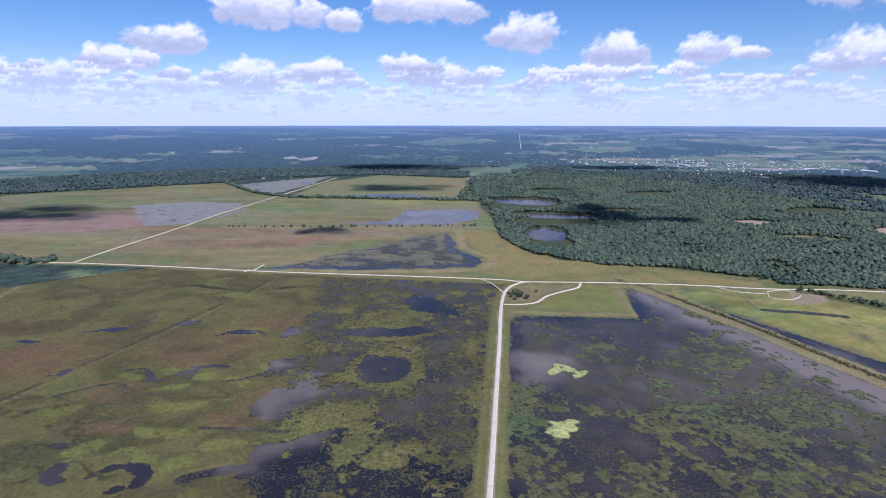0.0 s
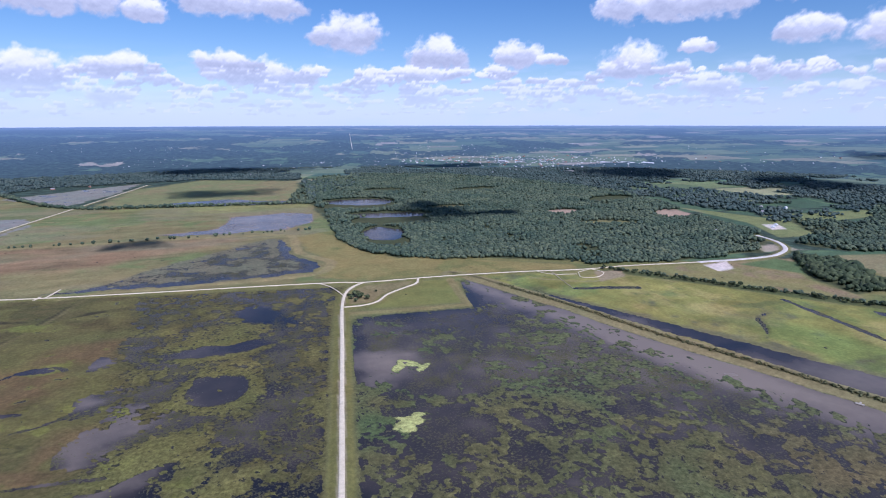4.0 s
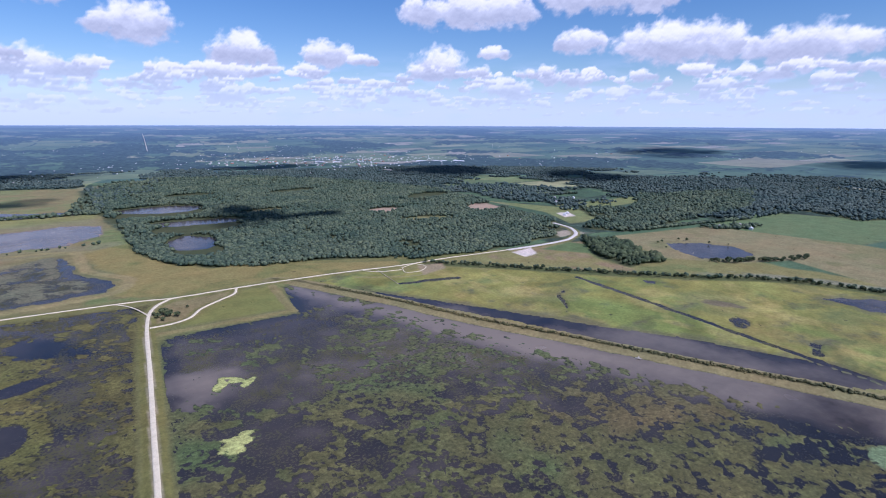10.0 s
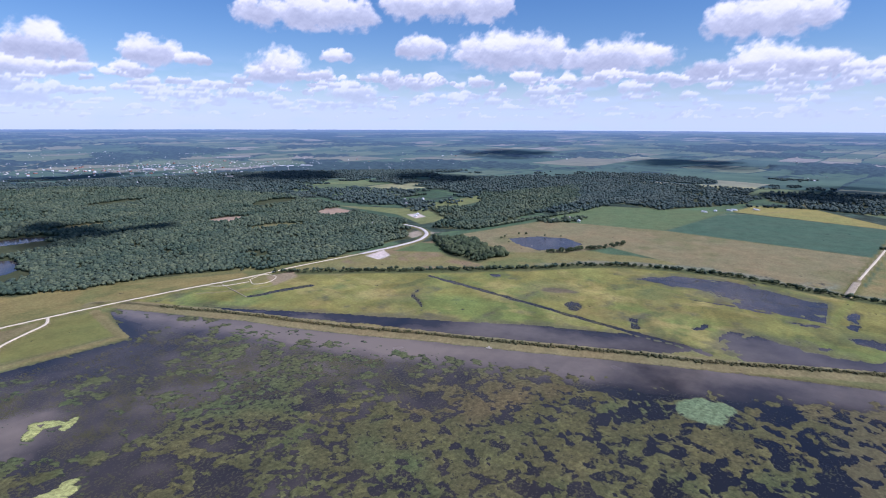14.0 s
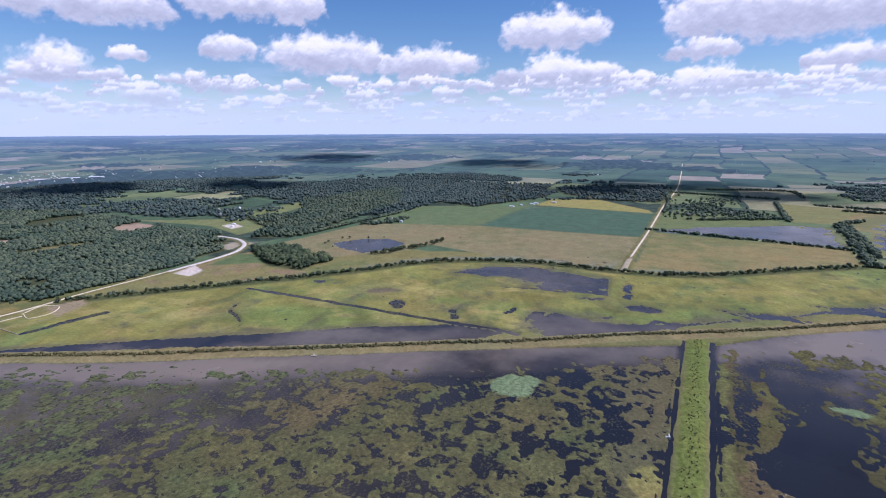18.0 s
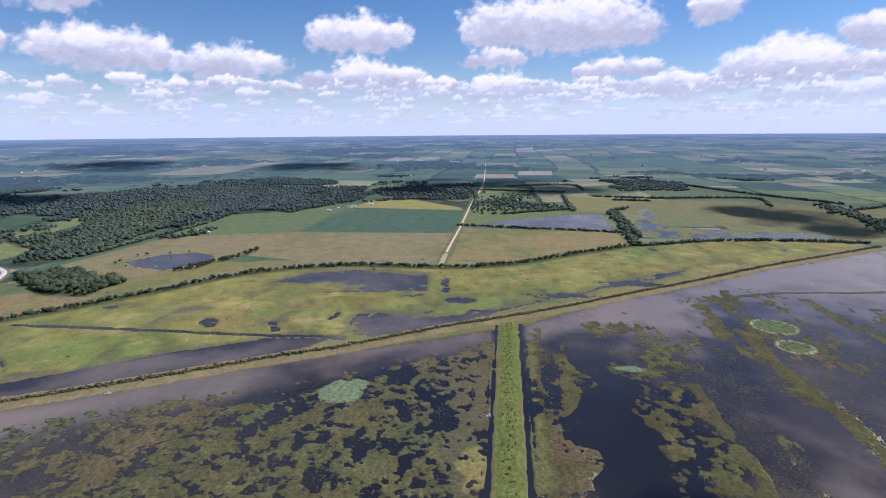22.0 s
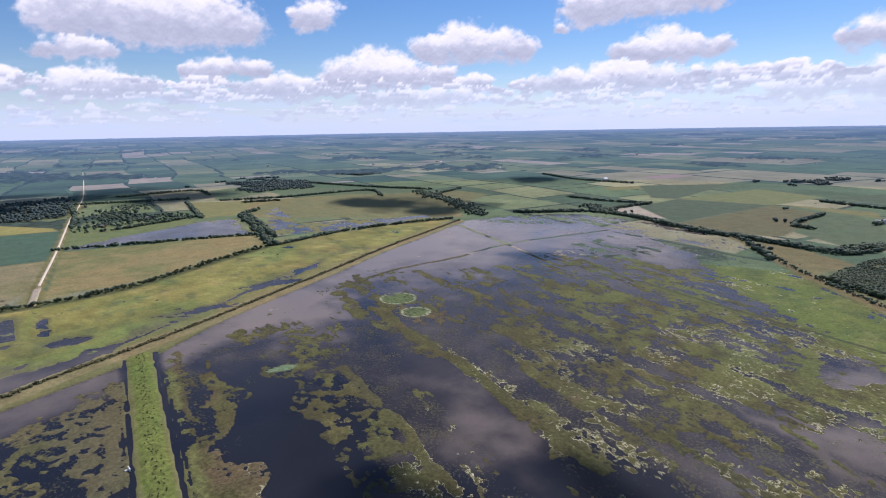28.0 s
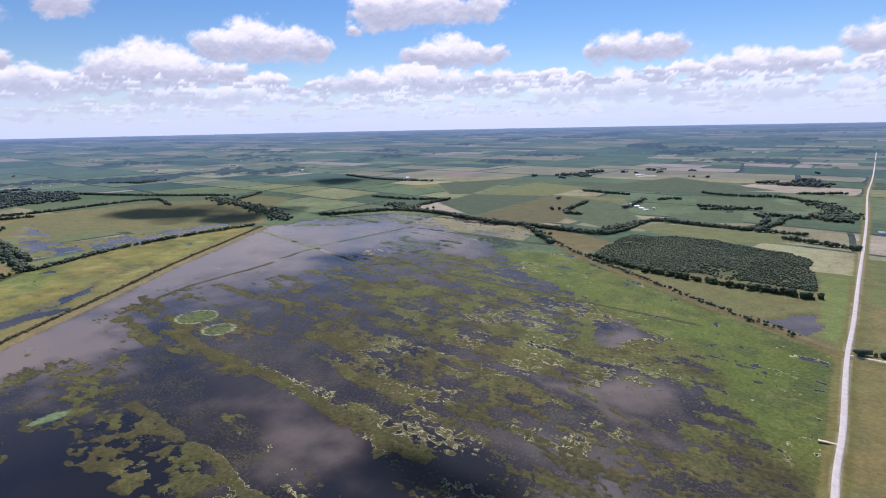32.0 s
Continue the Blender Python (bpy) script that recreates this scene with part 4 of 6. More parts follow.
    put(C, w * green * smooth(mats, 0.25, 0.7) * 0.7, (0.135, 0.150, 0.050))
    put(C, w * (1 - smooth(line_distance(X + n3, Y, along([(394, -541), (283, -514), (164, -496), (55, -481)], 12), 10), 1.2, 3.0)), (0.040, 0.050, 0.024))
    rim = np.clip(blobs(wx, wy, EAST_PALE), 0, 1) * smooth(n3 + 0.6 * fine, -0.5, 0.2)
    rim = np.maximum(rim, 0.8 * smooth(320 - X, 0, 100) * smooth(fbm(X, Y, 30, 3, 260), 0.0, 0.4))
    B[:] = np.maximum(B, w * rim)
    for cx, cy, r in RINGS:
        ring = np.abs(np.hypot(X - cx, Y - cy) - r)
        put(C, w * smooth(1.2 - ring + 0.5 * n3, 0, 0.7), (0.24, 0.28, 0.17))
        put(C, w * (np.hypot(X - cx, Y - cy) < r - 1.4), (0.080, 0.112, 0.040))
    put(C, w * smooth(lily, 0.4, 0.6), (0.120, 0.172, 0.086))
    W = np.maximum(W, w)
    G[w > 0.5] = (0.74 - 0.16 * green)[w > 0.5]

    # canals, pools and lakes
    for poly, keepout in ((CANAL, 0.15), (CANAL_EAST, 0.34), (EAST_POOL, 0.33), (FARM_POND, 0.26), (WET_FIELD, 0.35), (WET_CORNER, 0.45), (BANK_LAKE, 0.60), (BROWN_LAKE, 0.30), (FAR_LAKE, 0.2), (PALE_FLAT, 0.92), (PALE_FAR, 0.8), (GRADE_POND, 0.1)):
        tame = poly is CANAL or poly is FARM_POND
        e = depth_in(jx if tame else wx, jy if tame else wy, poly, 30)
        level = np.where(e > 0, keepout - 0.42 - (0.5 * smooth(24 - line_distance(X, Y, LAKE_BANK, 40), -6, 6) if poly is BANK_LAKE else 0) + 0.55 * n2 * keepout + 0.4 * n3 * keepout + 0.25 * lanes * keepout - smooth(e, 0, 25) * 0.12, 0.75)
        np.copyto(H, np.where(e > 0, np.minimum(H, level), H))
        W = np.maximum(W, (e > 0) * 1.0)
        N = np.maximum(N, (e > 0) * 1.0)
    e = depth_in(wx, wy, BANK_LAKE, 30) > 0
    put(C, e * 0.85, (0.122, 0.124, 0.082))
    G[e] = 0.78
    put(C, (depth_in(wx, wy, PALE_FLAT, 30) > 0) * 0.8, (0.20, 0.21, 0.20))
    put(C, (depth_in(wx, wy, BROWN_LAKE, 30) > 0) * 0.9, (0.190, 0.155, 0.140))
    put(C, (depth_in(wx, wy, PALE_FAR, 30) > 0) * 0.7, (0.20, 0.21, 0.20))
    put(C, smooth(depth_in(wx, wy, EAST_POOL, 30), -6, 2) * smooth(n3 + n2, -0.4, 0.2), (0.200, 0.235, 0.085))
    put(C, (1 - smooth(line_distance(X, Y, along([(583, 170), (558, 113), (546, -1), (547, -62), (560, -110)], 8), 10), 2, 4)), (0.150, 0.165, 0.048))
    put(C, (1 - smooth(line_distance(X, Y, along([(640, -12), (547, 0)], 8), 10), 2.5, 4.5)), (0.165, 0.185, 0.050))
    pool = blobs(wx, wy, FOREST_LAKES)
    np.copyto(H, H - 1.6 * smooth(pool, 0.35, 0.6))
    in_strip = depth_in(X, Y, GRASS_STRIP, 30) > 0
    for poly in (CANAL, CANAL_EAST, EAST_POOL):
        put(C, 0.75 * in_strip * smooth(depth_in(wx, wy, poly, 30) + 6 * n2 + 5 * n3, -13, 1), (0.092, 0.096, 0.056))
    put(C, 0.75 * in_strip * smooth(blobs(wx, wy, STRIP_POOLS) + 0.4 * n3 + 0.3 * n2, 0.15, 0.6), (0.092, 0.096, 0.058))
    strip_wet = smooth(n1 + 0.5 * n2 - 0.86, 0, 0.2) * (depth_in(X, Y, GRASS_STRIP, 30) > 8)
    np.copyto(H, H - 1.2 * strip_wet)
    np.copyto(H, H - 1.3 * smooth(blobs(wx, wy, STRIP_POOLS) + 0.5 * n3 + 0.4 * fine, 0.5, 0.8))
    np.copyto(H, np.minimum(H, 0.75 - 1.25 * smooth(depth_in(tx, ty, STRIP_SHOAL, 30) + 6 * n3, -2, 6)))
    put(C, 0.7 * smooth(blobs(wx, wy, [(495, 226, 26, 9, -60)]) + 0.3 * n3, 0.4, 0.8), (0.110, 0.090, 0.075))
    for line, half in ((DITCH, 3.4), (SLOUGH, 4.4)):
        np.copyto(H, np.minimum(H, -0.5 + 1.25 * smooth(line_distance(jx, jy, line, 14), half * 0.7, half * 1.3)))
    # creek bed below the trees, pale with weed beyond them
    creek = line_distance(X, Y, CREEK_TREES[40:] + (15, 7), 20)
    put(C, smooth(9 - creek + 5 * n2, 0, 4) * smooth(X, 560, 600) * smooth(Y + 120, 0, 60), (0.155, 0.170, 0.105))
    weedy = smooth(depth_in(wx, wy, [(609, 291), (654, 205), (691, 129), (685, 39), (707, -2), (661, 0), (658, 50), (653, 158)], 20), -3, 4)
    put(C, weedy * smooth(n3 + n2, -0.6, 0.1), (0.175, 0.190, 0.120))
    put(C, weedy * smooth(fine, 0.35, 0.5), (0.060, 0.065, 0.050))
    put(C, smooth(12 - line_distance(X, Y, CREEK_TREES, 30), 0, 6), (0.075, 0.090, 0.034))

    # banks and road beds
    def bank(line, top, foot, height, colour, soft=0.6, grain=0.35):
        e = line_distance(X, Y, line, foot + 3)
        up = height * (1 - smooth(e + soft * n3, top, foot))
        w = 1 - smooth(e + soft * n3, foot - 1.0, foot + 1.0)
        np.copyto(H, np.where(w > 0, np.maximum(H * (1 - w) + w * 0.4, up), H))
        put(C, w, colour)
        np.copyto(N, np.maximum(N, w))
        G[w > 0.5] = grain
        return e
    bank(CAUSEWAY, 4.5, 7.0, 0.9, (0.112, 0.146, 0.034), 1.2, 0.7)
    for side in (-1, 1):
        nrm = np.array([0.115, 0.993])
        ditch = CAUSEWAY + side * nrm * 10.2
        e = line_distance(X, Y, ditch, 8)
        np.copyto(H, np.where(e < 4, np.minimum(H, -0.5 + 0.9 * smooth(e + 0.7 * n3, (1.0 if side < 0 else 0.4), 2.0)), H))
        beside = smooth(5 - line_distance(X, Y, CAUSEWAY + side * nrm * 18, 9), 0, 3) * smooth(n2 + 0.6 * n3, -0.5, 0.1) * smooth(430 - X, 0, 40)
        np.copyto(H, np.maximum(H, beside * (0.22 + 0.1 * n3) - 0.6 * (beside < 0.3)))
        put(C, smooth(5 - np.abs(line_distance(X, Y, CAUSEWAY + side * nrm * 15.5, 8)) + 2 * n3, 0, 3) * (side < 0), (0.095, 0.105, 0.036))
    e = bank(LONG_LEVEE, 3.0, 10.5, 2.0, (0.185, 0.165, 0.076), 1.0)
    put(C, smooth(3.2 - np.abs(e) + n3, 0, 1.5), (0.085, 0.080, 0.036))
    bank(FIELD_BANK, 1.5, 4.2, 1.5, (0.175, 0.158, 0.066))
    bank(LAKE_BANK, 1.5, 6.0, 1.2, (0.215, 0.190, 0.085))
    e = bank(GRADE_BANK, 2.0, 8.0, 1.6, (0.135, 0.118, 0.050))
    put(C, smooth(1.8 - e + 0.5 * n3, 0, 1), (0.15, 0.135, 0.075))
    bank(along([(90, 846), (97, 770), (112, 700), (150, 650), (214, 612), (350, 545)], 8), 2, 6, 1.0, (0.14, 0.14, 0.05))
    for line, half in ((MARSH_ROAD, 2.1), (CROSS_ROAD, 1.5), (BEND_ROAD, 2.9), (DIAGONAL_ROAD, 1.7), (LOOP_TRACK, 1.2), (FARM_ROAD, 1.9), (COUNTY_ROAD, 2.1), (SIDE_ROAD, 1.6)):
        bank(line, half + 1.2, half + 4.4, 1.2, (0.130, 0.130, 0.042), 0.8)
        put(C, smooth(half + 0.5 - line_distance(X, Y, line, 12) + 0.4 * n3, 0, 0.8), (0.24, 0.22, 0.14))
    # old tracks in the grass
    for line in ([(260, 505), (300, 478), (330, 470)], [(-330, 300), (-420, 470), (-440, 600)], [(-445, 622), (-430, 720), (-455, 780)], [(-560, 660), (-490, 700), (-470, 770), (-480, 830), (-520, 860)], [(1130, 200), (1290, 100), (1640, 60)]):
        put(C, smooth(2.2 - line_distance(X, Y, along(line, 12), 8), 0, 1.2) * 0.7, (0.22, 0.195, 0.11))
    # bare gravel yards
    for poly in ([(478, 490), (516, 494), (500, 467), (474, 462)], [(737, 627), (760, 668), (785, 661), (765, 626)], [(325, 470), (362, 478), (372, 500), (340, 505)]):
        put(C, smooth(depth_in(X, Y, poly, 10), -1, 1), (0.50, 0.46, 0.40) if poly[0][0] != 325 else (0.24, 0.20, 0.12))
    bleached = np.zeros(n)
    bleached[s] = B
    h[s], col[s], grain[s], known[s] = H, C * np.array((1.06, 1.00, 1.02)) * (1 + 0.10 * np.clip(W, 0, 1) * smooth(X, 10, 40))[:, None], G, N
    return h, col, grain, bleached, known, at, wild


def sheet(name, verts, quads, mat, smooth_faces=True):
    me = bpy.data.meshes.new(name)
    me.vertices.add(len(verts))
    me.vertices.foreach_set("co", np.ascontiguousarray(verts, np.float32).ravel())
    k = quads.shape[1]
    me.loops.add(quads.size)
    me.loops.foreach_set("vertex_index", np.ascontiguousarray(quads, np.int32).ravel())
    me.polygons.add(len(quads))
    me.polygons.foreach_set("loop_start", np.arange(0, quads.size, k, dtype=np.int32))
    if smooth_faces:
        me.polygons.foreach_set("use_smooth", np.ones(len(quads), bool))
    me.update(calc_edges=True)
    me.materials.append(mat)
    return me


def polar_quads(rows, cols, closed):
    i, j = np.meshgrid(np.arange(rows - 1), np.arange(cols if closed else cols - 1), indexing="ij")
    a, b = i * cols + j, i * cols + (j + 1) % cols
    return np.stack([a, b, b + cols, a + cols], -1).reshape(-1, 4)


def build_ground():
    # bearings: close together over the marsh side of the compass, wide behind
    th = np.radians(np.concatenate([np.arange(-46, 196, 0.23), np.arange(196, 314, 2.0)]))
    near = np.concatenate([[0.01], np.geomspace(2.5, 179, 26)])
    mid = 185 * np.exp(np.arange(0, math.log(FLAT / 185), 0.0052))
    rr = np.linspace(FLAT + 9, 4290, 130)
    far = FLAT + (rr - FLAT) * REACH / (REACH - (rr - FLAT))
    rad = np.concatenate([near, mid, far])
    R, T = np.meshgrid(rad, th, indexing="ij")
    x, y = (CX + R * np.sin(T)).ravel(), (CY + R * np.cos(T)).ravel()
    h, col, grain, bleached, known, at, wild = cover(x, y)
    wxyz = np.stack(lay(x, y, h)[:3], -1)
    quads = polar_quads(len(rad), len(th), True)[:, ::-1]
    split = int(np.searchsorted(rad, 1720))
    cut = (split) * len(th)

    def piece(name, keep, mat, label, kind):
        q = quads[keep]
        used, inv = np.unique(q.ravel(), return_inverse=True)
        me = sheet(name, wxyz[used], inv.reshape(-1, 4), mat)
        c = np.ones((len(used), 4), np.float32)
        c[:, :3] = col[used]
        me.attributes.new("cover", "FLOAT_COLOR", "POINT").data.foreach_set("color", c.ravel())
        me.attributes.new("grain", "FLOAT", "POINT").data.foreach_set("value", grain[used].astype(np.float32))
        me.attributes.new("level", "FLOAT", "POINT").data.foreach_set("value", np.clip(h[used], -1, 1).astype(np.float32))
        me.attributes.new("bleached", "FLOAT", "POINT").data.foreach_set("value", bleached[used].astype(np.float32))
        me.attributes.new("known", "FLOAT", "POINT").data.foreach_set("value", known[used].astype(np.float32))
        me.attributes.new("wild", "FLOAT", "POINT").data.foreach_set("value", wild[used].astype(np.float32))
        me.attributes.new("map", "FLOAT_VECTOR", "POINT").data.foreach_set("vector", at[used].astype(np.float32).ravel())
        # distance in km, which sets how much haze is painted on the backdrop
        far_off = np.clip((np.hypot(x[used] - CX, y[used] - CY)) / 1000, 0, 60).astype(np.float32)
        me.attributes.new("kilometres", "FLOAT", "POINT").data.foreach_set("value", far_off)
        return tagged(new(name, me), label, "ground", kind=kind)
    first = quads.min(1) < cut
    piece("ground", first, M_GROUND, "marsh mats, grassland and fields on flat land", "structure")
    piece("backdrop", ~first, M_FAR, "far farmland and woods with blue haze painted in", "structure")


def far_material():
    """Country some kilometres off, with blue haze painted into its base colour as distance grows."""
    m, n, l, b, co = material("haze_painted_country", 1.0, spec=0.0)
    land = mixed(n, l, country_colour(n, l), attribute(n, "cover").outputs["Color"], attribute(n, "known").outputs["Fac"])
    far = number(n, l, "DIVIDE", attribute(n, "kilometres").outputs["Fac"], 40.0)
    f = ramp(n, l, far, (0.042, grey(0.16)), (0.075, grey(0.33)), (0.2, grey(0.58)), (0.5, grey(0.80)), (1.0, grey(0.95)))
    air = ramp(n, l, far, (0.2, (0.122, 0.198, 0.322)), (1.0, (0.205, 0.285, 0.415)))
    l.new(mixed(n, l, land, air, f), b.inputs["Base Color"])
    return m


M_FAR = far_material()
build_ground()

SILT = [(74, 345, 22, 20, -48), (430, 60, 40, 120, 28), (350, 190, 30, 130, 24), (280, 340, 30, 120, 24), (560, -420, 110, 150, 30), (600, -600, 120, 120, 0), (460, -190, 70, 40, 0)]
CLEAR = [(268, -113, 44, 60, -98), (300, 30, 80, 80, 0), (322, -94, 20, 60, -98), (150, 400, 60, 60, 0), (-20, 477, 20, 24, 0), (-30, 225, 70, 30, 0), (140, -205, 60, 24, -150)]


def build_water():
    th = np.radians(np.concatenate([np.arange(-46, 196, 0.7), np.arange(196, 314, 4.0)]))
    rad = np.concatenate([[0.01, 60, 120], 150 * np.exp(np.arange(0, math.log(1690 / 150), 0.02)), [1690]])
    R, T = np.meshgrid(rad, th, indexing="ij")
    x, y = (CX + R * np.sin(T)).ravel(), (CY + R * np.cos(T)).ravel()
    me = sheet("water", np.stack([x, y, 0 * x], -1), polar_quads(len(rad), len(th), True)[:, ::-1], M_WATER)
    shore = line_distance(x, y, LONG_LEVEE, 90)
    mx, my = x + 30 * fbm(x, y, 60, 4, 501, 0.65), y + 30 * fbm(x, y, 60, 4, 502, 0.65)
    weed = 0.10 + 0 * x
    weed = np.maximum(weed, (0.34 + 0.24 * smooth(y + 0.6 * x, 330, 420)) * smooth(depth_in(x, y, MID_MARSH, 60), 0, 20))
    weed = np.maximum(weed, 0.60 * smooth(depth_in(x, y, WEST_MARSH, 60), 0, 10))
    weed = np.maximum(weed, 0.33 * smooth(depth_in(x, y, EAST_MARSH, 60), 0, 20))
    weed = np.maximum(weed, 0.55 * smooth(depth_in(x, y, GRASS_STRIP, 60), 0, 20) * smooth(shore, 40, 60))
    weed = np.maximum(weed, 0.62 * smooth(depth_in(x, y, BANK_LAKE, 60), 0, 20))
    weed = weed - 0.7 * smooth(46 - shore, -8, 8) - 0.5 * blobs(mx, my, SILT) - 0.22 * blobs(mx, my, CLEAR) - 0.8 * blobs(x, y, WEST_PONDS[:3]) - 1.2 * blobs(x, y, OXBOWS) - 0.35 * smooth(x, 400, 520)
    weed = weed + 0.22 * smooth(depth_in(mx, my, [(440, -70), (250, -52), (200, -60), (240, -84), (300, -86), (400, -116)], 20), -6, 8)
    clear = depth_in(mx, my, EAST_DARK, 20)
    by_causeway = line_distance(x, y, CAUSEWAY, 30)
    weed = weed - 0.55 * smooth(clear, -10, 10) - 0.8 * smooth(16 - by_causeway, 0, 4) - 0.8 * smooth(depth_in(x, y, EAST_BROWN, 20), -8, 8)
    silt_and_sheen = 0.16 + 0 * x
    # middle north and west: pale sky sheen painted in along with the silt
    silt_and_sheen = silt_and_sheen + 0.13 * smooth(depth_in(x, y, MID_MARSH, 60), 0, 20) * (smooth(y, 60, 240) + 2.0 * smooth(y + 0.6 * x, 350, 430)) + 0.17 * smooth(depth_in(x, y, WEST_MARSH, 60), 0, 10) - 0.10 * blobs(x, y, WEST_PONDS[:3]) + 0.10 * smooth(depth_in(x, y, EAST_MARSH, 60), 0, 20)
    inner = np.maximum(depth_in(x, y, MID_MARSH, 60) > 0, depth_in(x, y, EAST_MARSH, 60) > 0)
    band = inner * smooth(52 - 0.07 * np.maximum(y - 100, 0) - shore, -14, 8)
    silt_and_sheen = silt_and_sheen + 0.42 * band + 0.36 * blobs(mx, my, SILT) * (1 - 0.7 * band) - 0.30 * blobs(mx, my, CLEAR)
    silt_and_sheen = silt_and_sheen + 0.30 * smooth(depth_in(mx, my, EAST_BROWN, 30), -16, 14) * smooth(340 - x, 0, 140) + 0.34 * np.clip(blobs(mx, my, EAST_SILT), 0, 1) - 0.26 * smooth(clear, -12, 10) - 0.5 * smooth(15 - by_causeway, 0, 5)
    silt_and_sheen = silt_and_sheen + 0.55 * (depth_in(x, y, BROWN_LAKE, 30) > -20) + 0.2 * (depth_in(x, y, WET_FIELD, 30) > -20) + 0.4 * (depth_in(x, y, GRADE_POND, 30) > -20) + 0.2 * (depth_in(x, y, EAST_POOL, 30) > -20) + 0.25 * smooth(x - 0.5 * y, 640, 820) * inner
    # real mud in the west; the forest lakes' share paints their sky reflection
    mud_and_sheen = np.clip(blobs(mx, my, WEST_MUD), 0, 1) + 0.9 * np.clip(blobs(x, y, FOREST_LAKES), 0, 1)
    silt_and_sheen, weed = silt_and_sheen + 0.34 * mud_and_sheen, weed - 0.5 * mud_and_sheen
    for name, val in (("silt_and_sheen", silt_and_sheen), ("weed", weed)):
        me.attributes.new(name, "FLOAT", "POINT").data.foreach_set("value", val.astype(np.float32))
    tagged(new("water", me), "murky brown and dark shallow marsh water", "water", kind="structure")


build_water()

# ---- roads ----
def road(name, line, width, mat, label, z=1.32):
    d = np.gradient(line, axis=0)
    d /= np.hypot(d[:, 0], d[:, 1])[:, None]
    side = np.stack([-d[:, 1], d[:, 0]], -1)
    wob = 1 + 0.06 * fbm(line[:, 0], line[:, 1], 25, 2, 300)
    verts = []
    for off, up in ((-1.0, -0.35), (-0.97, 0.0), (-0.5, 0.05), (0, 0.09), (0.5, 0.05), (0.97, 0.0), (1.0, -0.35)):
        p = line + side * (off * width / 2 * wob)[:, None]
        far = np.hypot(line[:, 0] - CX, line[:, 1] - CY)
        verts.append(np.stack(lay(p[:, 0], p[:, 1], z + up + far * 0.00035)[:3], -1))
    verts = np.concatenate(verts)
    quads = polar_quads(7, len(line), False)
    return tagged(new(name, sheet(name, verts, quads, mat)), label, "road", kind="structure")


road("road", MARSH_ROAD, 2.9, M_GRAVEL, "pale gravel road on a low grass bank")
road("road", CROSS_ROAD, 2.1, M_GRAVEL, "pale gravel road between marsh and meadow")
road("road", BEND_ROAD, 5.6, M_ASPHALT, "worn pale asphalt road bending round a wood", 1.35)
road("road", DIAGONAL_ROAD, 2.7, M_GRAVEL, "straight pale gravel road over open grassland")
road("road", LOOP_TRACK, 2.3, M_GRAVEL, "narrow gravel loop track past trees", 1.36)
road("road", FARM_ROAD[8:], 2.6, M_GRAVEL, "straight pale farm road between fields")
road("road", COUNTY_ROAD, 3.3, M_ASPHALT, "straight pale county road beside the marsh", 1.35)
road("road", SIDE_ROAD, 3.0, M_GRAVEL, "narrow gravel side road over the county road", 1.30)


road("road", along([(441, 3106), (624, 4478), (800, 5800), (994, 7267)], 60), 3.5, M_ASPHALT, "far straight pale road towards the horizon", 14)


road("road", along([(-215, 581), (-212, 596), (-210, 609)], 4), 1.8, M_GRAVEL, "short gravel field drive off the cross road", 1.30)
road("road", along([(-222, 577), (-221, 583), (-220, 588)], 4), 1.8, M_GRAVEL, "short gravel field drive off the cross road", 1.30)
road("road", along([(650, -8), (690, -12), (720, -15)], 5), 7.0, M_DIRT, "brown dirt turning place at a farm road's end", 1.2)


road("road", along([(60, 500), (56, 518), (50, 536), (40, 552)], 4), 1.2, M_GRAVEL, "short gravel branch closing a road junction", 1.30)
road("road", along([(294, 523), (289, 490), (284, 456)], 4), 0.8, M_DIRT, "narrow tan field track in the grass", 1.05)
for line in ([(320, 507), (341, 513), (347, 497), (330, 484), (314, 489), (320, 505)], [(278, 524), (291, 508), (316, 501)]):
    road("road", along(line, 4), 0.9, M_GRAVEL, "narrow pale gravel track in the grass", 1.05)
road("road", along([(-26, -333), (-21, -333), (-17, -333)], 3), 1.8, M_GRAVEL, "short gravel drive off the county road", 1.28)


# ---- plants ----
def part(name, data, mat, parent, label=""):
    if isinstance(data, bmesh.types.BMesh):
        me = bpy.data.meshes.new(name)
        data.to_mesh(me)
        data.free()
        me.materials.append(mat)
    else:
        me = data
    ob = new(name, me)
    ob.parent = parent
    return tagged(ob, label) if label else ob


def ico(sub):
    bm = bmesh.new()
    bmesh.ops.create_icosphere(bm, subdivisions=sub, radius=1.0)
    v = np.array([p.co[:] for p in bm.verts])
    f = np.array([[q.index for q in p.verts] for p in bm.faces])
    bm.free()
    return v, f


ICO1, ICO2 = ico(1), ico(2)


def crown_shape(rng, lumps):
    """A tree's leafy outline of uneven lumps, 1 high and about 1 across."""
    vs, fs, n = [], [], 0
    for k in range(lumps):
        v, f = ICO1
        a, r = rng.uniform(0, 6.28), rng.uniform(0.0, 0.34) if k else 0.0
        size = rng.uniform(0.26, 0.38) if k else 0.42
        z = rng.uniform(0.26, 0.70) if k else 0.52
        p = v * (1 + 0.42 * rng.uniform(-1, 1, (len(v), 1))) * size * (1, 1, rng.uniform(0.8, 1.1))
        vs.append(p + (math.cos(a) * r, math.sin(a) * r, z))
        fs.append(f + n)
        n += len(v)
    return np.concatenate(vs), np.concatenate(fs)


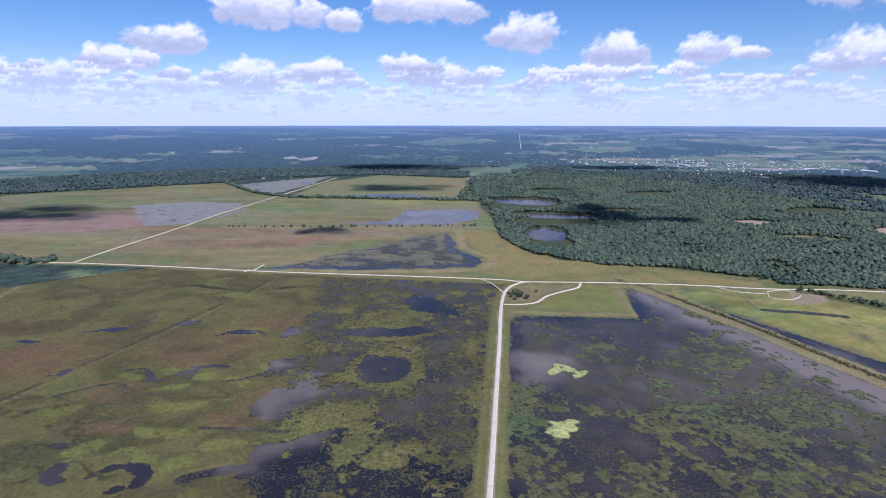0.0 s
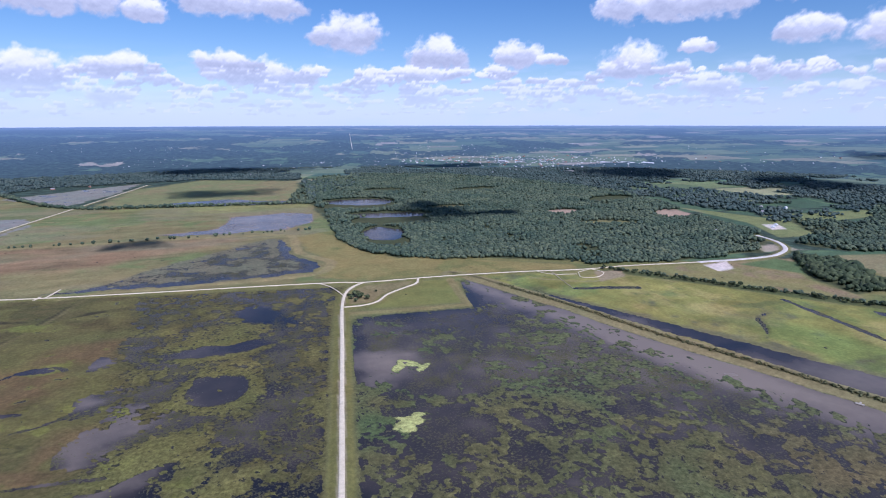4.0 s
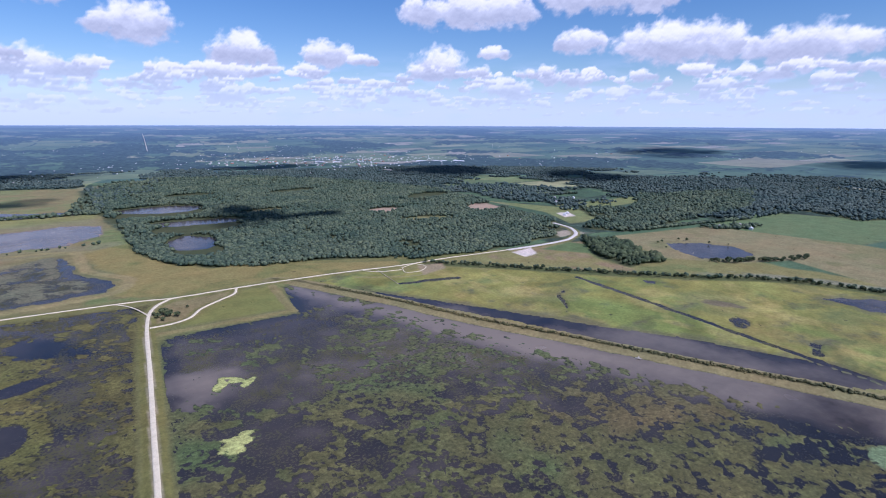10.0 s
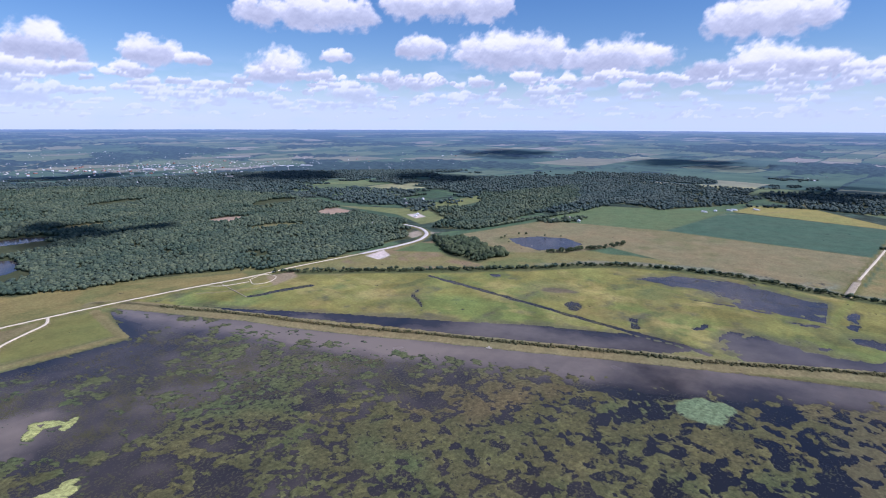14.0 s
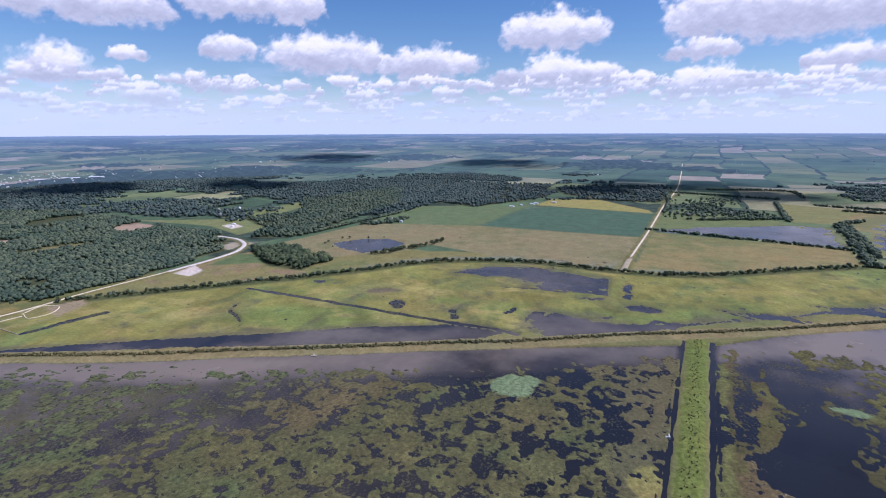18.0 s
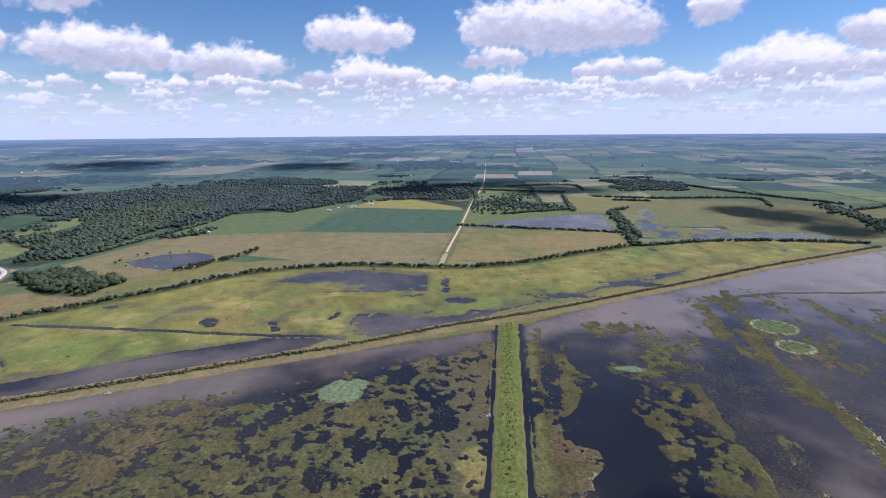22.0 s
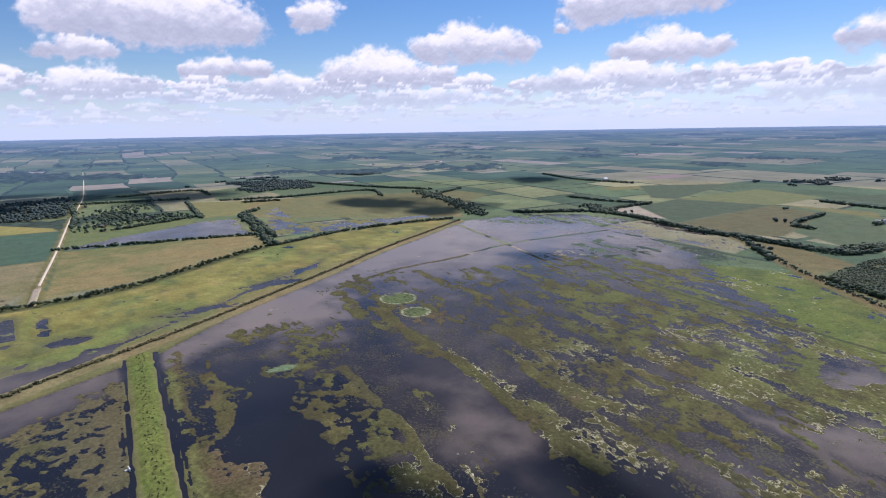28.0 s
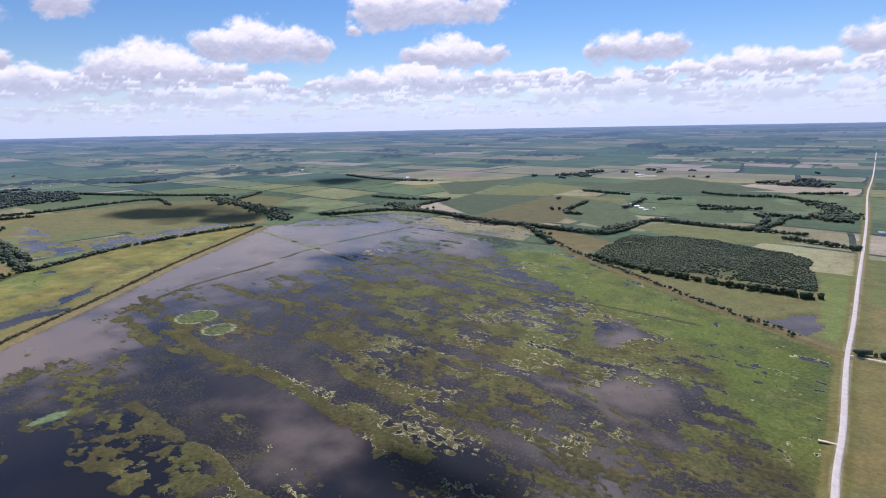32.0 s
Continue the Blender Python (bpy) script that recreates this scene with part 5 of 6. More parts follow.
def woodland(name, label, places, heights, lumps, seed, mat=None, ground=0.6):
    """Crowns packed together, one mesh of many."""
    rng = np.random.default_rng(seed)
    shapes = [crown_shape(rng, lumps) for _ in range(7)]
    vs, fs, n = [], [], 0
    kind = rng.integers(0, 7, len(places))
    for i, (v, f) in enumerate(shapes):
        s = np.where(kind == i)[0]
        if len(s) == 0:
            continue
        a = rng.uniform(0, 6.28, len(s))
        hh = heights[s]
        wide = hh * rng.uniform(0.95, 1.45, len(s))
        X, Y, Z, K = lay(places[s, 0], places[s, 1], ground)
        c, q = np.cos(a)[:, None], np.sin(a)[:, None]
        px = (v[:, 0] * c - v[:, 1] * q) * (wide * K)[:, None] + X[:, None]
        py = (v[:, 0] * q + v[:, 1] * c) * (wide * K)[:, None] + Y[:, None]
        pz = v[:, 2] * (hh * K)[:, None] + Z[:, None]
        vs.append(np.stack([px, py, pz], -1).reshape(-1, 3))
        fs.append((f[None] + (np.arange(len(s)) * len(v))[:, None, None]).reshape(-1, 3) + n)
        n += len(v) * len(s)
    me = sheet(name, np.concatenate(vs), np.concatenate(fs), mat or M_WOODS, False)
    return tagged(new(name, me), label, "woodland", kind="stuff")


def scatter(poly, spacing, seed, gaps=()):
    rng = np.random.default_rng(seed)
    p = np.array(poly, float)
    lo, hi = p.min(0), p.max(0)
    gx, gy = np.meshgrid(np.arange(lo[0], hi[0], spacing), np.arange(lo[1], hi[1], spacing * 0.87))
    gx = gx + (np.arange(gx.shape[0]) % 2)[:, None] * spacing / 2
    pts = np.stack([gx.ravel(), gy.ravel()], -1) + rng.uniform(-0.42, 0.42, (gx.size, 2)) * spacing
    w = pts + 8 * np.stack([fbm(pts[:, 0], pts[:, 1], 40, 2, seed), fbm(pts[:, 0], pts[:, 1], 40, 2, seed + 9)], -1)
    keep = inside(w[:, 0], w[:, 1], p)
    for line, clear in gaps:
        keep &= line_distance(pts[:, 0], pts[:, 1], line, clear + 1) > clear
    return pts[keep]


# the first three open the trees toward the camera so the lakes show
CLEARINGS = [(188, 893, 62, 40, 0), (168, 1070, 66, 50, -10), (152, 728, 28, 30, 0), (700, 800, 50, 30, 30), (530, 760, 44, 16, -20), (520, 880, 34, 22, 0), (330, 1000, 50, 18, 0), (765, 645, 40, 34, 0), (700, 1000, 60, 30, 20), (260, 1300, 50, 30, 0), (480, 1250, 60, 26, 10)]


def grow(name, label, poly, spacing, lo, hi, lumps, seed, mat=None):
    p = scatter(poly, spacing, seed, ((BEND_ROAD, 13), (CROSS_ROAD, 9), (COUNTY_ROAD, 16), (FARM_ROAD, 12)))
    open_land = np.maximum(blobs(p[:, 0], p[:, 1], FOREST_LAKES), blobs(p[:, 0], p[:, 1], CLEARINGS))
    thin = fbm(p[:, 0], p[:, 1], 55, 3, seed + 3)
    rng = np.random.default_rng(seed + 1)
    p = p[(open_land < 0.3) & (thin + rng.uniform(-0.4, 0.4, len(p)) > -0.75)]
    h = rng.uniform(lo, hi, len(p)) * (1 + 0.16 * fbm(p[:, 0], p[:, 1], 60, 3, seed + 5))
    d = np.hypot(p[:, 0] - CX, p[:, 1] - CY)
    near = d < 820
    if near.sum() > 3:
        woodland(name, label, p[near], h[near], lumps, seed, mat)
    if (~near).sum() > 3:
        far = p[~near]
        hh = h[~near]
        keep = rng.uniform(0, 1, len(far)) < np.clip(1.2 - d[~near] / 1900, 0.3, 1)
        woodland(name, label, far[keep], hh[keep] * (0.95 + d[~near][keep] / 6000), max(2, lumps - 1), seed + 7, mat)


grow("woodland", "dense dark green mixed forest round small lakes", FOREST, 4.3, 3.6, 6.2, 2, 11)
grow("woodland", "dark green wood in a road bend", CORNER_WOOD, 5.0, 5, 9, 4, 12, M_NEARWOODS)
grow("woodland", "broad dark green wood beyond the farm fields", EAST_WOOD, 5.0, 4, 6.5, 2, 13)
grow("woodland", "dark green wood beside the old grade", GRADE_WOOD, 2.2, 1.6, 3.2, 1, 14, M_SCRUB)
grow("woodland", "dark green wood along the county road", ROAD_WOOD, 5.0, 4, 7, 3, 15)
grow("woodland", "broad wood behind a bean field, leaves tinted blue-green for haze", FAR_EAST_WOOD, 6.4, 4, 6.5, 2, 18, M_HAZEWOODS)
grow("woodland", "wood beside the straight farm road, leaves tinted blue-green for haze", SHADE_WOOD, 6.4, 4, 6.5, 2, 19, M_HAZEWOODS)
grow("woodland", "dark forest edge behind open grassland, leaves tinted blue-green for haze", WEST_WOOD, 5.6, 4, 6.5, 2, 16, M_HAZEWOODS)
grow("woodland", "dark green trees beside small lakes", LAKE_WOOD, 8.0, 5, 8, 2, 17)


def far_woods():
    """Woods of the wider country, crown by crown as far as they can be told."""
    rng = np.random.default_rng(77)
    t = np.radians(rng.uniform(-44, 196, 110000))
    d = np.sqrt(rng.uniform(1050**2, 2050**2, 110000))
    x, y = CX + d * np.sin(t), CY + d * np.cos(t)
    wood = country(x, y)[3]
    taken = inside(x, y, FOREST) | inside(x, y, EAST_WOOD) | inside(x, y, WEST_WOOD) | (line_distance(x, y, COUNTY_ROAD, 20) < 18) | (line_distance(x, y, FARM_ROAD, 20) < 16)
    open_land = inside(x, y, [(-1500, 600), (100, 540), (100, 1100), (80, 1170), (-345, 1230), (-560, 1500), (-1000, 1230), (-1500, 1000)]) | inside(x, y, [(-1000, 1210), (-345, 1180), (75, 1140), (80, 1600), (-200, 1700), (-560, 1600), (-600, 1480)]) | inside(x, y, [(880, 440), (1180, 400), (1330, 60), (1280, -700), (900, -780), (600, -900), (800, 0)])
    keep = (wood > 0.5) & ~taken & ~open_land & (np.hypot(x - 1010, y - 2090) > 120)
    p = np.stack([x, y], -1)[keep & (np.hypot((x - 1010) / 1.6, y - 2090) > 330)][:24000]
    woodland("woodland", "scattered woods and hedges of the farmland, haze painted into the leaves", p, rng.uniform(4, 8, len(p)), 1, 78, M_HAZEWOODS)


far_woods()


def leaf_crown(rng, sprays, flat=1.0):
    """Some hundred leafy sprays set about lumps, 1 high and 1 across."""
    centres = [(0, 0, 0.62, 0.30)] + [(0.27 * math.cos(a), 0.27 * math.sin(a), rng.uniform(0.40, 0.72), rng.uniform(0.17, 0.25)) for a in np.arange(6) * 1.05 + rng.uniform(0, 1)]
    vs, fs = [], []
    for k in range(sprays):
        cx, cy, cz, r = centres[k % len(centres)]
        v = rng.normal(size=3)
        v /= np.linalg.norm(v)
        c = np.array([cx, cy, cz]) + v * r * rng.uniform(0.75, 1.05) * (1, 1, 0.9)
        a, b = np.cross(v, (0.3, 0.2, 0.9)), rng.normal(size=3) * 0.25
        a /= np.linalg.norm(a)
        a, b = a + b, np.cross(v, a) - b
        s = rng.uniform(0.07, 0.12)
        n = len(vs)
        vs += [c + s * a, c + s * b + 0.02 * v, c - s * a, c - s * b * 1.2 - 0.03 * v]
        fs.append((n, n + 1, n + 2, n + 3))
    return np.array(vs) * (1, 1, flat), np.array(fs)


def trunk_mesh(name, rng, height=0.62):
    bm = bmesh.new()
    bmesh.ops.create_cone(bm, segments=6, radius1=0.028, radius2=0.011, depth=height, matrix=Matrix.Translation((0, 0, height / 2)))
    for k in range(4):
        a = k * 1.57 + rng.uniform(0, 1)
        foot, tip = Vector((0, 0, 0.28 + 0.05 * k)), Vector((0.24 * math.cos(a), 0.24 * math.sin(a), 0.52 + 0.05 * k))
        m = Matrix.Translation((foot + tip) / 2) @ (tip - foot).to_track_quat("Z", "Y").to_matrix().to_4x4()
        bmesh.ops.create_cone(bm, segments=4, radius1=0.012, radius2=0.004, depth=(tip - foot).length, matrix=m)
    me = bpy.data.meshes.new(name)
    bm.to_mesh(me)
    bm.free()
    me.materials.append(M_BARK)
    return me


def plant_kind(name, label, mat, rng, sprays, trunk=True, category="tree", group=""):
    root = tagged(new(name), label, category, group)
    v, f = leaf_crown(rng, sprays)
    if not trunk:
        v = v * (1.15, 1.15, 1.0) - (0, 0, 0.16)
    part("crown", sheet("crown", v, f, mat, False), mat, root)
    if trunk:
        part("trunk", trunk_mesh("trunk", rng), M_BARK, root)
    else:
        part("stems", trunk_mesh("stems", rng, 0.4), M_BARK, root)
    return root


def row_of(kinds, line, spacing, lo, hi, spread, seed, chance=1.0, ground=0.6):
    """Copies of the kinds along a line, uneven in size and place."""
    rng = np.random.default_rng(seed)
    seg = np.hypot(*np.diff(line, axis=0).T)
    at = np.concatenate([[0], np.cumsum(seg)])
    s = 0.0
    while s < at[-1]:
        s += spacing * rng.uniform(0.6, 1.5)
        if rng.uniform() > chance:
            continue
        x, y = np.interp(s, at, line[:, 0]) + rng.normal() * spread, np.interp(s, at, line[:, 1]) + rng.normal() * spread
        stand(kinds[rng.integers(len(kinds))], x, y, rng.uniform(lo, hi), rng, ground)


def thicket(label, line, spacing, lo, hi, spread, seed, chance=1.0, mat=None, lumps=4, ground=0.6):
    """A row of trees or bushes too far or too close-set to count."""
    rng = np.random.default_rng(seed)
    at = np.concatenate([[0], np.cumsum(np.hypot(*np.diff(line, axis=0).T))])
    s = np.arange(0, at[-1], spacing)
    s = s[rng.uniform(0, 1, len(s)) < chance] + rng.uniform(-0.5, 0.5)
    p = np.stack([np.interp(s, at, line[:, 0]), np.interp(s, at, line[:, 1])], -1) + rng.normal(size=(len(s), 2)) * spread
    woodland("hedgerow", label, p, rng.uniform(lo, hi, len(p)), lumps, seed, mat, ground)


def stand(kind, x, y, size, rng, ground=0.6):
    X, Y, Z, K = (float(v) for v in lay(x, y, ground))
    ob = copy_thing(kind, Matrix.Identity(4))
    ob.location, ob.rotation_euler, ob.scale = (X, Y, Z), (0, 0, rng.uniform(0, 6.28)), Vector((rng.uniform(0.85, 1.15), rng.uniform(0.85, 1.15), 1)) * size * K
    return ob


rng = np.random.default_rng(5)
CREEK = [plant_kind("tree", "rounded green creekside tree in a long row", M_LEAF, rng, 150, group="creek trees") for _ in range(3)]
LONE = [plant_kind("tree", "dark green tree standing by a gravel loop", M_LEAF, rng, 200, group="loop trees") for _ in range(2)]
FARM = [plant_kind("tree", "dark green farmland tree", M_LEAF, rng, 120, group="farm trees") for _ in range(3)]
BUSH = [plant_kind("shrub", "grey-green willow shrub on the levee top", M_SHRUB, rng, 90, False, "shrub", "levee shrubs") for _ in range(3)]
for i, k in enumerate(CREEK + LONE + FARM + BUSH):
    k.scale = (0.01, 0.01, 0.01)

row_of(CREEK, CREEK_TREES, 4.8, 3.2, 6.2, 1.8, 21)
thicket("uneven green row of creekside trees and brush", CREEK_TREES + (5, 3), 2.6, 2.0, 4.6, 2.6, 28, 0.8)
thicket("dense green row of trees along a creek", CREEK_EAST, 2.6, 4, 8, 3.5, 22)
thicket("low green row of trees at the marsh edge", MARSH_TREES, 2.4, 3, 6, 1.8, 23)
thicket("low dark row of trees on a wet field's bank", WET_TREES, 2.4, 3, 6, 1.8, 24)
thicket("tall dark row of trees south of the marsh", SOUTH_TREES, 1.5, 3, 7.5, 3.0, 25)
thicket("dark green row of trees across the grassland", NORTH_TREES, 4, 5, 9, 2.0, 26)
thicket("thin broken row of small trees on a bank", along([(-345, 842), (-165, 842), (69, 852)], 9), 9, 2.5, 5.5, 2.0, 27, 0.7)
row_of(BUSH, LONG_LEVEE[10:], 9.0, 1.4, 3.0, 0.9, 31, 0.9, 1.8)
thicket("brown-green brush and dry grass along the levee top", LONG_LEVEE[8:], 0.36, 0.9, 2.2, 1.3, 32, 0.9, M_BRUSH, 1, 1.6)
thicket("low brush on the old grade", GRADE_BANK[:70], 1.4, 1.0, 3.2, 2.0, 33, 0.85, M_SCRUB, 2, 1.4)
thicket("dark green row of trees along the scrub wood", along([(200, -668), (150, -640), (90, -618), (20, -606), (-30, -600)], 8), 1.8, 3, 7, 2.4, 39, 0.9, M_NEARWOODS)
thicket("low green weeds along the causeway", CAUSEWAY[:60], 0.8, 0.4, 1.1, 2.2, 29, 0.9, M_BRUSH, 1, 0.8)
thicket("clump of trees at the grade's end", along([(340, -806), (300, -760), (262, -712)], 8), 4, 4, 8, 4, 34)
thicket("brush along a side road", along([(-50, -472), (-120, -458), (-300, -440)], 8), 4, 3, 7, 4, 35)
for x, y, s in ((66, 492, 5.5), (71, 498, 7.5), (74, 491, 6.0), (80, 487, 5.5), (68, 482, 4.5), (77, 499, 4.0), (92, 506, 3.0), (64, 500, 4.0)):
    stand(LONE[int(x) % 2], x, y, s, rng, 0.75)
row_of(FARM, along([(639, 313), (680, 284), (729, 260), (753, 255)], 5), 3.2, 4.5, 8, 2.6, 37)
row_of(FARM, along([(652, 367), (680, 408), (728, 396), (748, 336)], 5), 22, 2.5, 5, 3, 38, 0.7)
thicket("dark green clump of trees at the road's end", along([(-470, 622), (-520, 625), (-600, 640), (-700, 650)], 8), 3, 6, 10, 7, 36)
SOUTH_HEDGES = [[(825, -1020), (729, -1014), (639, -1040)], [(628, -1046), (638, -970), (639, -879)], [(639, -879), (562, -874), (480, -848), (408, -825), (339, -824)], [(332, -829), (272, -811), (222, -808), (203, -853), (186, -943), (147, -978)], [(345, -1130), (341, -984), (305, -969)], [(408, -1311), (293, -1278)],
                [(255, -1071), (247, -1222)], [(220, -1217), (199, -1248), (178, -1240)], [(143, -951), (68, -934), (-34, -920)], [(154, -1374), (79, -1341), (5, -1353), (-46, -1294)], [(138, -1160), (102, -1157), (55, -1147)], [(37, -1091), (17, -1043), (40, -927)], [(18, -1089), (-39, -1076)], [(57, -1648), (8, -1693)], [(177, -957), (100, -945), (37, -937), (9, -992), (-14, -1090)], [(-5, -885), (-45, -866), (-82, -844)], [(127, -1114), (28, -1158)], [(53, -1640), (-115, -1663)], [(-29, -1422), (-121, -1462)]]
EAST_HEDGES = [[(1284, -1447), (1070, -1367), (885, -1376)], [(1081, -359), (918, -334), (826, -316)], [(1387, -317), (1108, -280)], [(1361, -387), (1313, -518), (1296, -750), (1155, -716)], [(1286, -417), (1258, -496)], [(1640, -728), (1403, -793), (1178, -887)], [(1628, -205), (1650, -392), (1503, -401)], [(1051, -765), (1150, -964)],
               [(722, 482), (848, 457), (998, 425)], [(892, 875), (960, 852), (1010, 826)], [(1538, -100), (1449, -339)], [(1078, -128), (1141, -288)], [(1152, -76), (1300, -90), (1538, -100)]]
for k, line in enumerate(SOUTH_HEDGES + EAST_HEDGES):
    thicket("dark green hedge of trees between fields", along(line, 8), 1.7, 3.0, 7.5, 1.8, 80 + k, 0.93, None, 2)
for k, (line, spread) in enumerate([([(1110, -110), (1180, -170), (1160, -240), (1250, -150), (1400, -200)], 26), ([(850, 432), (870, 410), (930, 392)], 8), ([(-90, -1100), (-60, -1300)], 12), ([(700, -940), (640, -900), (600, -890)], 12), ([(1165, -836), (1027, -794), (880, -746), (768, -690)], 10), ([(230, -830), (215, -870), (195, -930)], 6)]):
    thicket("dark green clump of trees between farm fields", along(line, 8), 0.9, 3, 7, spread, 60 + k, 0.9, None, 2)


# ---- buildings ----
def gabled(name, label, length, width, eaves, ridge, wall, roof, category="house", group=""):
    root = tagged(new(name), label, category, group)
    l, w = length / 2, width / 2
    bm = bmesh.new()
    p = [bm.verts.new(c) for c in ((-l, -w, 0), (l, -w, 0), (l, w, 0), (-l, w, 0), (-l, -w, eaves), (l, -w, eaves), (l, w, eaves), (-l, w, eaves), (-l, 0, ridge), (l, 0, ridge))]
    for f in ((0, 1, 5, 4), (2, 3, 7, 6), (1, 2, 6, 9, 5), (3, 0, 4, 8, 7), (3, 2, 1, 0)):
        bm.faces.new([p[i] for i in f])
    part("wall", bm, wall, root)
    bm = bmesh.new()
    o, t, drop = 0.5, 0.25, 0.5 * (ridge - eaves) / w
    for s in (-1, 1):
        a = [(-l - o, s * (w + o), eaves - drop), (l + o, s * (w + o), eaves - drop), (l + o, 0, ridge), (-l - o, 0, ridge)]
        q = [bm.verts.new(c) for c in a] + [bm.verts.new((x, y, z + t)) for x, y, z in a]
        for f in ((0, 1, 2, 3), (7, 6, 5, 4), (0, 4, 5, 1), (1, 5, 6, 2), (2, 6, 7, 3), (3, 7, 4, 0)):
            bm.faces.new([q[i] for i in f])
    bmesh.ops.recalc_face_normals(bm, faces=bm.faces)
    part("roof", bm, roof, root)
    return root


HOUSES = [gabled("house", "small white house with a grey roof", 13, 8, 3.2, 5.8, M_WHITE, M_ROOF, group="town houses"),
          gabled("house", "small white house with a pale metal roof", 11, 8, 3.5, 6.0, M_WHITE, M_METAL, group="town houses"),
          gabled("house", "red brick house with a grey roof", 14, 9, 4.5, 7.2, M_BRICK, M_ROOF, group="town houses")]
SHEDS = [gabled("barn", "long white metal farm shed", 60, 16, 4.5, 7.5, M_WHITE, M_METAL, "barn", "sheds"),
         gabled("barn", "white metal barn with a pale roof", 26, 14, 4.5, 7.0, M_WHITE, M_METAL, "barn", "sheds")]
for k in HOUSES + SHEDS:
    k.scale = (0.01, 0.01, 0.01)


def settle(kind, x, y, size, turn):
    X, Y, Z, K = (float(v) for v in lay(x, y, 0.7))
    ob = copy_thing(kind, Matrix.Identity(4))
    ob.location, ob.rotation_euler, ob.scale = (X, Y, Z), (0, 0, radians(turn)), Vector((1, 1, 1)) * size * K
    return ob


def far_houses():
    """Roofs and walls of the wider country, a few metres each, too many to count."""
    rng = np.random.default_rng(88)
    vs, fs, n = [], [], 0
    base = np.array([(-1, -0.6, 0), (1, -0.6, 0), (1, 0.6, 0), (-1, 0.6, 0), (-1, -0.6, 0.6), (1, -0.6, 0.6), (1, 0.6, 0.6), (-1, 0.6, 0.6), (-1, 0, 1.1), (1, 0, 1.1)])
    faces = np.array([(0, 1, 5), (0, 5, 4), (2, 3, 7), (2, 7, 6), (1, 2, 6), (1, 6, 5), (5, 6, 9), (3, 0, 4), (3, 4, 7), (7, 4, 8), (4, 5, 9), (4, 9, 8), (6, 7, 8), (6, 8, 9)])
    spots = [(-18 + 50 * rng.uniform(), rng.uniform(2100, 4200)) for _ in range(60)] + [(30 + 150 * rng.uniform(), rng.uniform(2000, 6000)) for _ in range(40)]
    spots += [(25 + 9 * rng.normal(), 2280 + 200 * rng.normal()) for _ in range(130)]
    for bearing, d in spots:
        for _ in range(rng.integers(1, 7)):
            x = CX + d * math.sin(radians(bearing)) + rng.normal() * 70
            y = CY + d * math.cos(radians(bearing)) + rng.normal() * 70
            X, Y, Z, K = (float(v) for v in lay(x, y, 9.0))
            a, s = rng.choice([0.12, 1.69]), rng.uniform(0.9, 2.3)
            c, q = math.cos(a), math.sin(a)
            v = base * s * K
            vs.append(np.stack([v[:, 0] * c - v[:, 1] * q + X, v[:, 0] * q + v[:, 1] * c + Y, v[:, 2] + Z], -1))
            fs.append(faces + n)
            n += 10
    tagged(new("far_houses", sheet("far_houses", np.concatenate(vs), np.concatenate(fs), M_FARWALL, False)), "pale houses scattered over the distant country", "houses", kind="stuff")


far_houses()
rng = np.random.default_rng(8)
for _ in range(180):    # the town
    a, b = rng.normal() * 170, rng.normal() * 420
    x, y = 1010 + 0.55 * a + 0.83 * b, 2090 + 0.83 * a - 0.40 * b
    settle(HOUSES[rng.integers(3)], x, y, rng.uniform(0.4, 0.75), 7 + 90 * rng.integers(2))
for x, y, s in ((930, 2110, 1.2), (985, 2070, 1.0), (1290, 1890, 1.6), (1360, 1850, 1.8), (1430, 1815, 1.6), (1500, 1790, 1.2), (700, 2250, 1.0)):
    settle(SHEDS[0], x, y, 0.5 * s, 120)
for _ in range(38):     # farms and hamlets of the wider country
    t, d = rng.uniform(-35, 190), rng.uniform(1500, 3800)
    x, y = CX + d * math.sin(radians(t)), CY + d * math.cos(radians(t))
    for _ in range(rng.integers(1, 4)):
        settle((HOUSES + SHEDS[1:])[rng.integers(4)], x + rng.normal() * 40, y + rng.normal() * 40, rng.uniform(0.4, 0.8), 7 + 90 * rng.integers(2))
for x, y, k, turn in ((376, -1780, 0, 20), (227, -1087, 1, 10), (205, -1092, 1, 95), (215, -1070, 1, 10), (240, -1110, 1, 10),
                      (1150, 232, 2, 60), (1175, 217, 2, 10), (1200, 196, 2, 60), (1215, 190, 2, 60), (1245, 155, 2, 60), (752, 640, 2, 40), (772, 652, 2, 40)):
    settle(SHEDS[min(k, 1)], x, y, (0.42, 0.36, 0.42)[k], turn)
for x, y in ((870, 420), (905, 405), (640, 640), (890, 380), (-120, -980), (-130, -860), (1130, -120), (1180, -200), (860, 760), (900, 800), (940, 780), (820, 880)):
    settle(HOUSES[(int(x) + int(y)) % 3], x, y, 0.7, 20)


